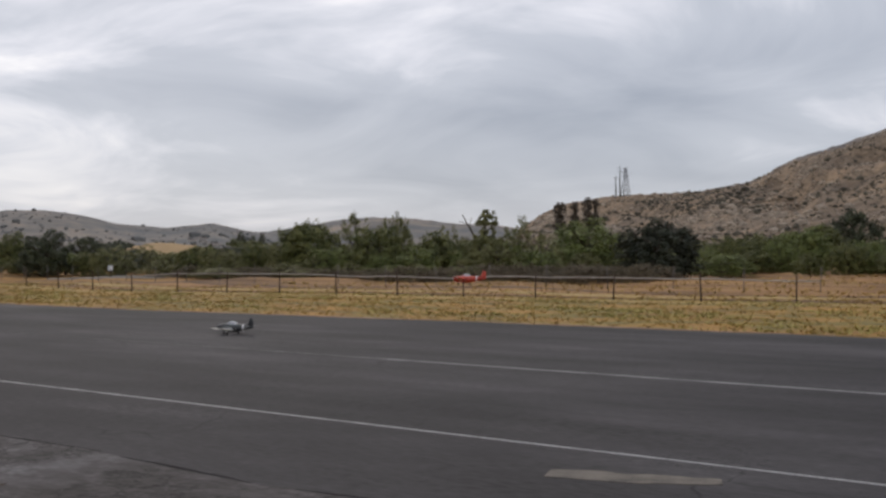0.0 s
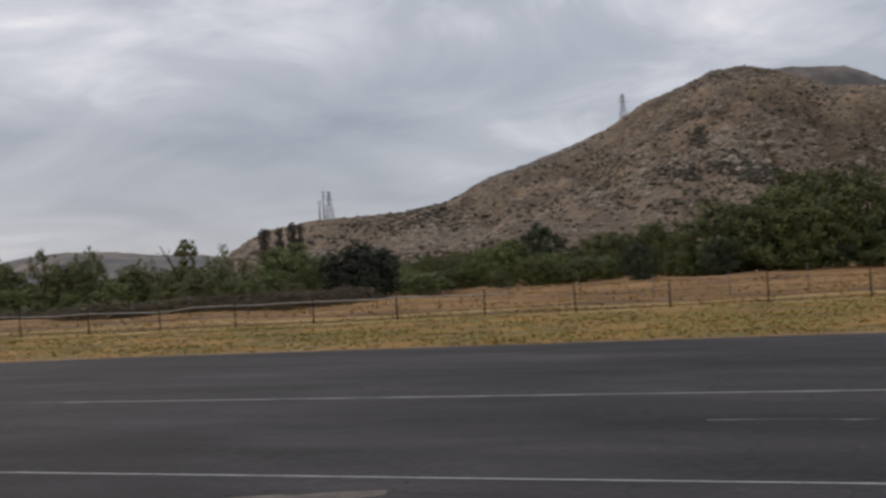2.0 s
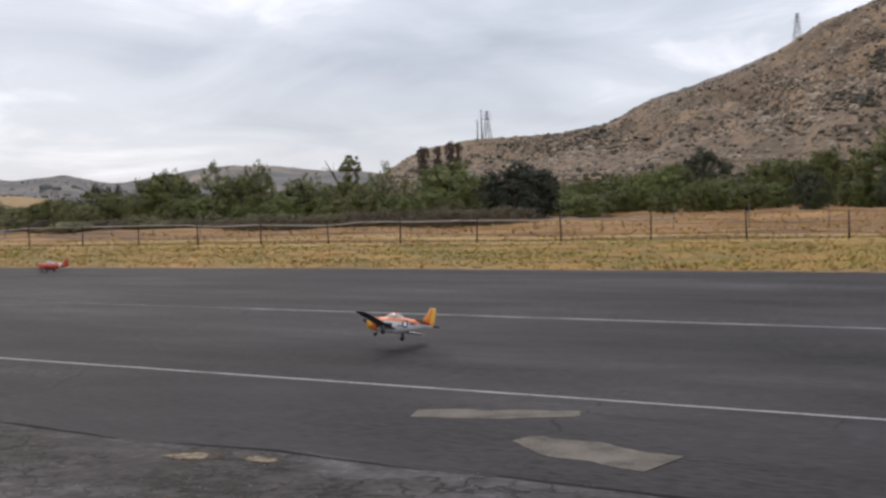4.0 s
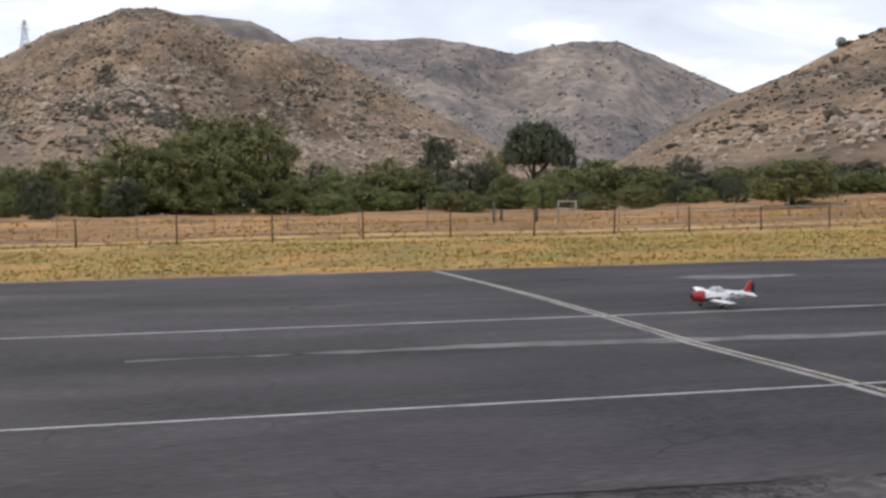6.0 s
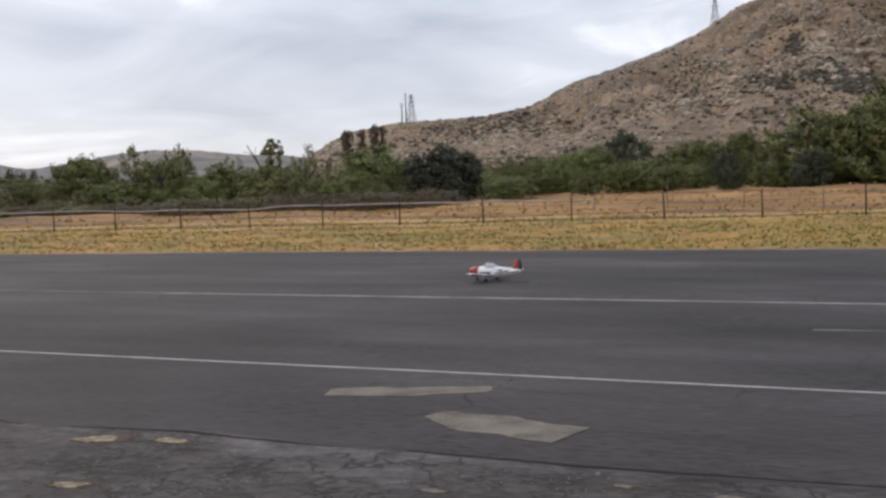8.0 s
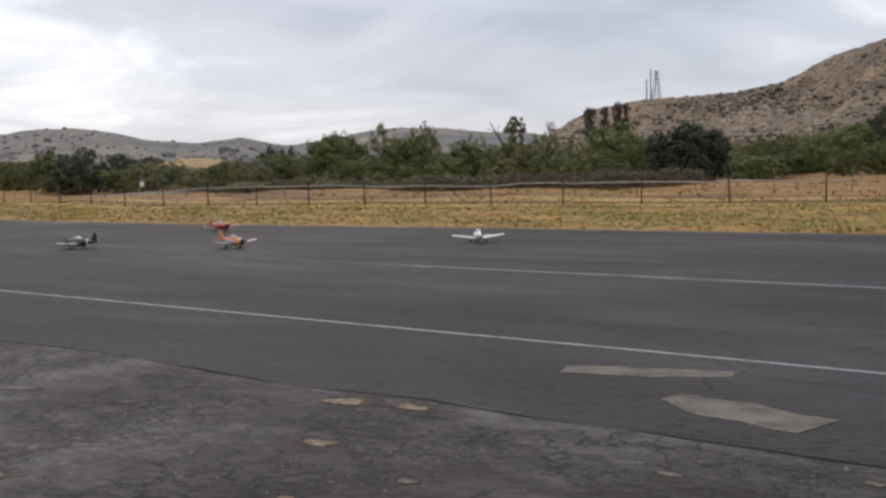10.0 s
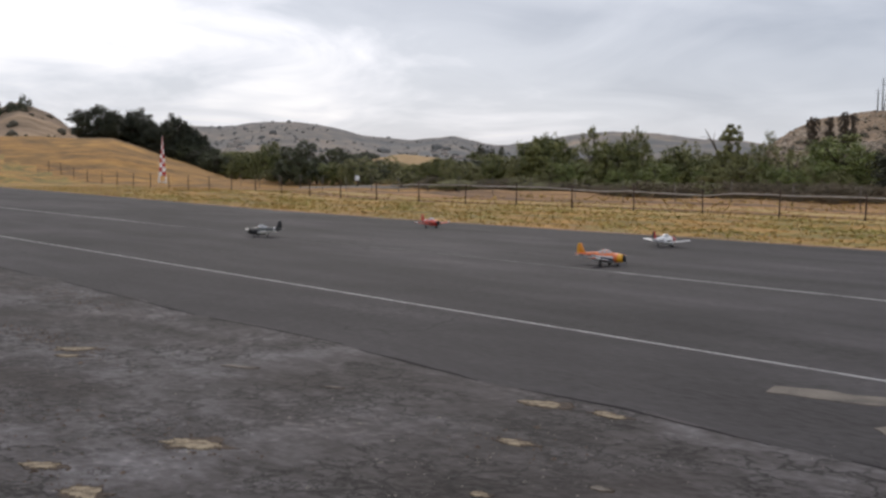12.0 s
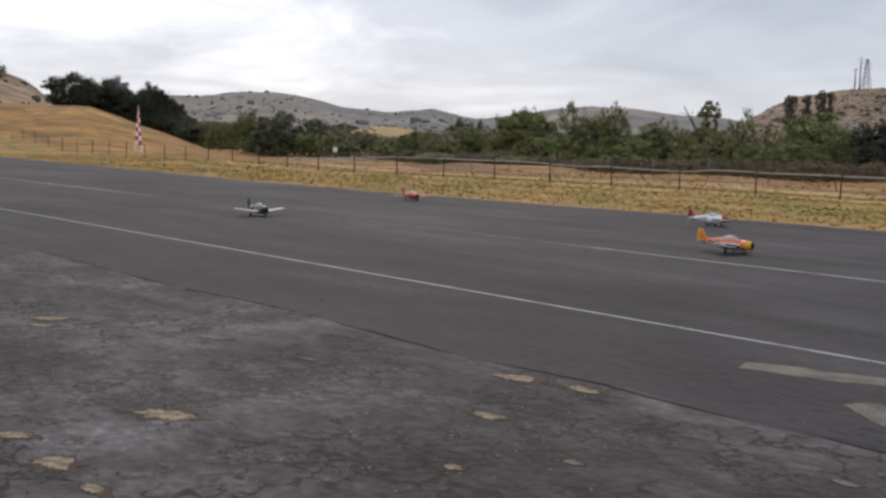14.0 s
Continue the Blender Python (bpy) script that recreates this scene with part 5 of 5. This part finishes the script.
def aeroplane(label, c):
    """A radio-controlled low-wing trainer, 0.91 m long and 1.12 m across; nose along +x, wheels at z = 0."""
    root = tagged(new("model_aeroplane"), label, "model plane", "model aeroplanes")
    body = [oval(0.205, 0.224, 0.079, 0.081), oval(0.15, 0.223, 0.081, 0.088), oval(0.06, 0.222, 0.082, 0.096), oval(-0.06, 0.224, 0.078, 0.096), oval(-0.16, 0.228, 0.064, 0.082), oval(-0.26, 0.234, 0.048, 0.066),
            oval(-0.36, 0.241, 0.034, 0.052), oval(-0.45, 0.248, 0.022, 0.040), oval(-0.50, 0.251, 0.014, 0.034), oval(-0.55, 0.250, 0.006, 0.028)]
    split = c.get("split", -1)
    part("fuselage", rings("fuselage", body, None, True, True, [c["top"], c["side"]], lambda q: 0 if sum(p[2] for p in q) / len(q) > split else 1), root)
    ring = c.get("cowl_back", c["cowl"])
    cowl = [oval(0.36, 0.222, 0.036, 0.036), oval(0.372, 0.222, 0.048, 0.048), oval(0.362, 0.222, 0.060, 0.060), oval(0.33, 0.222, 0.069, 0.070), oval(0.27, 0.223, 0.077, 0.078), oval(0.2, 0.224, 0.082, 0.084)]
    cw = part("cowl", rings("cowl", cowl, None, True, True, [c["cowl"], ring, c.get("lip", c["cowl"])], lambda q: 1 if sum(p[0] for p in q) / len(q) < 0.28 else 2 if sum(p[0] for p in q) / len(q) > 0.355 else 0), root)
    part("intake", rings("intake", [oval(0.3665, 0.222, 0.040, 0.040), oval(0.352, 0.222, 0.024, 0.024)], RUBBER), cw)
    # canopy with frame hoops
    can = []
    for i in range(9):
        s = i / 8
        x = 0.14 - 0.30 * s
        h = 0.088 * math.sin(math.pi * min(1, s * 1.0 + 0.04)) ** 0.6 * (1 - 0.25 * s)
        can.append(oval(x, 0.285, 0.058 * (math.sin(math.pi * (0.06 + 0.88 * s)) ** 0.5), max(0.012, h), 16))
    cp = part("canopy", rings("canopy", can, c.get("glass", CANOPY)), root, "clear bubble canopy")
    for s in (0.28, 0.55):
        x = 0.14 - 0.30 * s
        h = 0.088 * math.sin(math.pi * (s + 0.04)) ** 0.6 * (1 - 0.25 * s) + 0.002
        w = 0.058 * (math.sin(math.pi * (0.06 + 0.88 * s)) ** 0.5) + 0.002
        pts = [(x, w * math.cos(a), 0.285 + h * math.sin(a)) for a in [math.pi * i / 12 for i in range(13)]]
        part("canopy_frame", tube("canopy_frame", pts, [0.004] * 13, c["top"], 5), cp)
    for sd in (1, -1):
        wg = part("wing", wing_mesh("wing", sd, 0.03, 0.49, c["wing"], c["under"]), root)
        part("wing_tip", wing_mesh("wing_tip", sd, 0.49, 0.559, c["tip"], c["under"], n=6), wg)
        part("tailplane", wing_mesh("tailplane", sd, 0.008, 0.205, c["tail"], c["tail_under"], (-0.385, -0.525), (-0.43, -0.515), 0.262, 0.0, 0.08, 0.205), root)
        # side flash and marking bars
        fl = []
        for x, z0, z1 in ((0.20, 0.172, 0.210), (0.1, 0.170, 0.226), (0.0, 0.178, 0.229), (-0.09, 0.191, 0.223), (-0.16, 0.203, 0.209)):
            half = 0.0835 if x > 0 else 0.0835 + x * 0.14
            for z in (z0, z1):
                yy = half * math.sqrt(max(0.02, 1 - ((z - 0.223) / 0.096) ** 2)) + 0.002
                fl.append((x, sd * yy, z))
        k = len(fl)
        fl += [(p[0], p[1] - sd * 0.004, p[2]) for p in fl]
        ff = [(2 * i, 2 * i + 2, 2 * i + 3, 2 * i + 1) for i in range(4)]
        ff = [q if sd > 0 else q[::-1] for q in ff]
        part("side_flash", mesh_of("side_flash", fl, ff, c["flash"]), root)
        if c.get("star"):
            star("star", 0.042, NAVY_P, WHITE_P, pose(-0.205, sd * 0.060, 0.232, 0, 0, (0 if sd < 0 else 180) + (-8 if sd < 0 else 8)), root)
            part("name_bar", box_mesh("name_bar", (0.075, 0.003, 0.02), NAVY_P, 0), root, "", pose(-0.30, sd * 0.0435, 0.238, 0, 0, sd * 8))
    if c.get("band"):
        part("tail_band", rings("tail_band", [oval(-0.29, 0.2365, 0.0455, 0.0635), oval(-0.325, 0.239, 0.0415, 0.0595)], c["band"], False), root, "pale band round the tail")
    fin = []
    for z, xf, xb, t in ((0.265, -0.36, -0.497, 0.013), (0.33, -0.415, -0.50, 0.012), (0.40, -0.448, -0.503, 0.010), (0.435, -0.462, -0.503, 0.007), (0.44, -0.47, -0.50, 0.003)):
        fin.append([(xf, 0, z), (xf - (xf - xb) * 0.25, t, z), (xb, t * 0.7, z), (xb, -t * 0.7, z), (xf - (xf - xb) * 0.25, -t, z)])
    part("fin", rings("fin", fin, c["fin"]), root)
    rud = []
    for z, xf, xb, t in ((0.222, -0.512, -0.552, 0.008), (0.25, -0.508, -0.562, 0.009), (0.31, -0.506, -0.560, 0.009), (0.36, -0.507, -0.560, 0.008), (0.425, -0.508, -0.548, 0.006), (0.438, -0.51, -0.535, 0.003)):
        rud.append([(xf, t, z), (xb, 0.0015, z), (xb, -0.0015, z), (xf, -t, z)])
    part("rudder", rings("rudder", rud, c["rudder"]), root)
    for x, y, top, wr in ((0.24, 0, 0.09, 0.024), (-0.005, 0.16, 0.11, 0.028), (-0.005, -0.16, 0.11, 0.028)):
        leg = part("landing_leg", tube("landing_leg", [(x, y, wr), (x + 0.008, y, top * 0.6), (x, y, top)], [0.006, 0.007, 0.009], STEEL, 6), root)
        off = 0.012 if y >= 0 else -0.012
        wl = [[(x + r * math.cos(2 * math.pi * j / 16), y + off + w, wr + r * math.sin(2 * math.pi * j / 16)) for j in range(16)] for r, w in ((wr * .6, -.011), (wr * .92, -.010), (wr, -.004), (wr, .004), (wr * .92, .010), (wr * .6, .011))]
        part("wheel", rings("wheel", wl, RUBBER), leg)
        if y:
            part("gear_door", box_mesh("gear_door", (0.045, 0.004, 0.045), c["under"], 0.001), leg, "", pose(x + 0.015, y + off * 1.6, 0.075))
    prop = part("propeller", rings("propeller", [[(0.0, r * math.cos(2 * math.pi * j / 12), r * math.sin(2 * math.pi * j / 12)) for j in range(12)] for r in (0.012,)] +
                                   [[(x, r * math.cos(2 * math.pi * j / 12), r * math.sin(2 * math.pi * j / 12)) for j in range(12)] for x, r in ((0.012, 0.018), (0.026, 0.013), (0.036, 0.004))], BLACK_P), root, "black two-blade propeller", pose(0.372, 0, 0.222))
    for sg in (1, -1):
        bl = [[(0.008 + w * 0.25 * tw, w, sg * r), (0.012, 0, sg * r), (0.008 - w * 0.25 * tw, -w, sg * r), (0.004, 0, sg * r)] for r, w, tw in ((0.01, 0.008, 2), (0.05, 0.014, 1.4), (0.09, 0.012, 1), (0.118, 0.006, 0.6))]
        part("blade", rings("blade", bl, BLACK_P), prop)
    for o in root.children:
        if not o.name.startswith("landing_leg"):
            o.location.z -= 0.082
    return root, prop


white, white_prop = aeroplane("white model plane with red nose, red fin and black rudder", dict(top=WHITE_P, side=WHITE_P, cowl=MAROON_P, wing=WHITE_P, under=WHITE_P, tip=WHITE_P, tail=WHITE_P, tail_under=WHITE_P,
                              flash=BLACK_P, fin=RED_P, rudder=BLACK_P, star=True))
orange, orange_prop = aeroplane("orange and silver model plane with yellow nose and tail", dict(top=ORANGE_P, side=SILVER_P, split=0.245, cowl=YELLOW_P, cowl_back=ORANGE_P, lip=BLACK_P, wing=SILVER_P, under=BLACK_P, tip=ORANGE_P, tail=ORANGE_P, glass=TINTED, tail_under=BLACK_P,
                                flash=NAVY_P, fin=AMBER_P, rudder=YELLOW_P, star=True))
red, red_prop = aeroplane("red model plane with a white tail band and pale wing tips", dict(top=CORAL_P, side=CORAL_P, cowl=RED_P, lip=BLACK_P, wing=CORAL_P, under=RED_P, tip=WHITE_P, tail=CORAL_P, tail_under=RED_P, flash=BLACK_P,
                          fin=CORAL_P, rudder=CORAL_P, band=WHITE_P))
black, black_prop = aeroplane("dark slate model plane with cream wings and white tail band", dict(top=SLATE_P, side=BLACK_P, split=0.22, cowl=BLACK_P, wing=CREAM_P, under=CREAM_P, tip=CREAM_P, tail=SLATE_P, tail_under=BLACK_P,
                              flash=SILVER_P, fin=BLACK_P, rudder=BLACK_P, band=WHITE_P))


# ---- what moves ----
def motions():
    # seconds, x, y, wheel height, heading, bank (left wing up), nose down
    fly = {
        white: ((0.0, 75, 14, 9, 180, 0, 0), (3.0, 38, 13.8, 3.5, 180, 0, 0), (5.0, 14.2, 13.7, 0.5, 180, 0, -4), (5.7, 8.6, 13.7, 0.05, 180, -4, -3), (6.3, 4.3, 13.95, 0, 178, -9, 0), (6.5, 2.85, 14.2, 0, 176, -10, 0), (7.0, -0.55, 14.75, 0, 173, -1, 0),
                (7.5, -3.6, 15.2, 0, 174, 0, 0), (8.0, -6.45, 15.5, 0, 172, 0, 0), (8.5, -8.75, 15.5, 0, 158, 0, 0), (8.8, -9.9, 16.0, 0, 143, 0, 0), (9.0, -10.75, 16.4, 0, 133, 0, 0), (9.2, -11.5, 17.2, 0, 125, 0, 0), (10.2, -13.1, 17.8, 0, 135, 0, 0),
                (11.3, -13.98, 18.05, 0, 129, 0, 0), (11.6, -14.1, 18.35, 0, 120, 0, 0), (12.0, -14.15, 18.7, 0, 98, 0, 0), (12.5, -14.0, 18.9, 0, 72, 0, 0), (13.2, -13.5, 19.2, 0, 66, 0, 0), (14.0, -12.9, 19.5, 0, 62, 0, 0)),
        orange: ((0.0, 32, 24, 3.2, 198, 0, 0), (2.0, 11.1, 17.8, 0.95, 200, 0, 0), (2.3, 8.1, 16.6, 0.90, 205, 0, 0), (2.5, 6.1, 15.3, 0.87, 194, 6, -5), (2.7, 3.75, 14.2, 0.87, 202, 14, -6), (3.0, 1.32, 12.9, 0.93, 205, 19, -9), (3.2, -0.45, 12.1, 0.95, 198, 11, -5),
                 (3.4, -1.85, 11.1, 0.83, 190, 6, 1), (3.5, -2.53, 10.7, 0.70, 188, 5, 2), (3.7, -4.0, 10.4, 0.34, 186, 10, 0), (3.9, -5.55, 10.1, 0.22, 174, 18, -2), (4.0, -6.4, 10.0, 0.13, 170, 20, 0), (4.1, -7.1, 10.1, 0.10, 168, -8, 0), (4.2, -7.85, 10.2, 0.08, 166, -14, 0), (4.5, -10.1, 10.4, 0, 178, 0, 0),
                 (5.5, -16.6, 10.5, 0, 178, 0, 0), (6.4, -21.4, 11.1, 0, 162, 0, 0), (7.2, -23.9, 12.5, 0, 120, 0, 0), (7.8, -24.3, 14.2, 0, 68, 0, 0), (8.5, -22.8, 15.4, 0, 20, 0, 0), (9.2, -20.2, 15.45, 0, -6, 0, 0), (10.2, -16.4, 14.6, 0, -10, 0, 0), (11.3, -12.92, 13.84, 0, 4, 0, 0),
                 (12.5, -11.5, 14.3, 0, 12, 0, 0), (14.0, -9.35, 14.6, 0, 10, 0, 0)),
        red: ((0.0, -15.95, 22.7, 0.90, 186, 6, 0), (0.3, -16.9, 22.0, 0.59, 190, -14, 0), (0.5, -18.05, 21.5, 0.24, 196, -34, 0), (0.7, -18.8, 21.0, 0.10, 192, -18, 0), (1.0, -20.5, 20.5, 0, 190, 10, 0), (1.5, -22.6, 19.9, 0, 204, 10, 0), (2.2, -23.1, 19.7, 0, 200, 0, 0),
              (4.0, -23.2, 19.9, 0, 196, 0, 0), (4.2, -23.0, 19.7, 0, 196, 0, 0), (5.5, -22.9, 19.3, 0, 250, 0, 0), (7.0, -22.7, 19.1, 0, 320, 0, 0), (8.5, -22.45, 18.95, 0, 348, 0, 0), (9.2, -22.4, 18.95, 0, 350, 0, 0), (11.3, -22.2, 18.9, 0, 346, 0, 0), (12.5, -22.3, 19.0, 0, 352, 0, 0), (14.0, -22.2, 19.0, 0, 346, 0, 0)),
        black: ((0.0, -17.1, 15.6, 0, 186, 0, 0), (0.5, -18.95, 15.6, 0, 184, 0, 0), (1.0, -20.3, 15.4, 0, 186, 0, 0), (1.5, -20.6, 14.7, 0, 188, 0, 0), (2.0, -20.6, 14.2, 0, 192, 0, 0), (4.2, -20.6, 13.8, 0, 190, 0, 0), (9.2, -20.7, 13.5, 0, 192, 0, 0), (11.3, -20.75, 13.4, 0, 198, 0, 0),
                (11.6, -20.95, 13.2, 0, 225, 0, 0), (12.0, -21.2, 12.9, 0, 275, 0, 0), (12.5, -20.9, 12.6, 0, 312, 0, 0), (13.2, -20.0, 12.3, 0, 334, 0, 0), (14.0, -18.9, 11.95, 0, 352, 0, 0)),
    }
    for thing, rows in fly.items():
        walk(thing, [(t, pose(x, y, z, 0, 0, h) @ pose(0, 0, 0.14, 0, nd, 0) @ pose(0, 0, 0, bk, 0, 0) @ pose(0, 0, -0.14)) for t, x, y, z, h, bk, nd in rows])
    for prop, off in ((white_prop, 10), (orange_prop, 40), (red_prop, 75), (black_prop, 120)):
        walk(prop, [(i / 10, pose(0.372, 0, 0.140, off + 78 * i, 0, 0)) for i in range(141)])


motions()
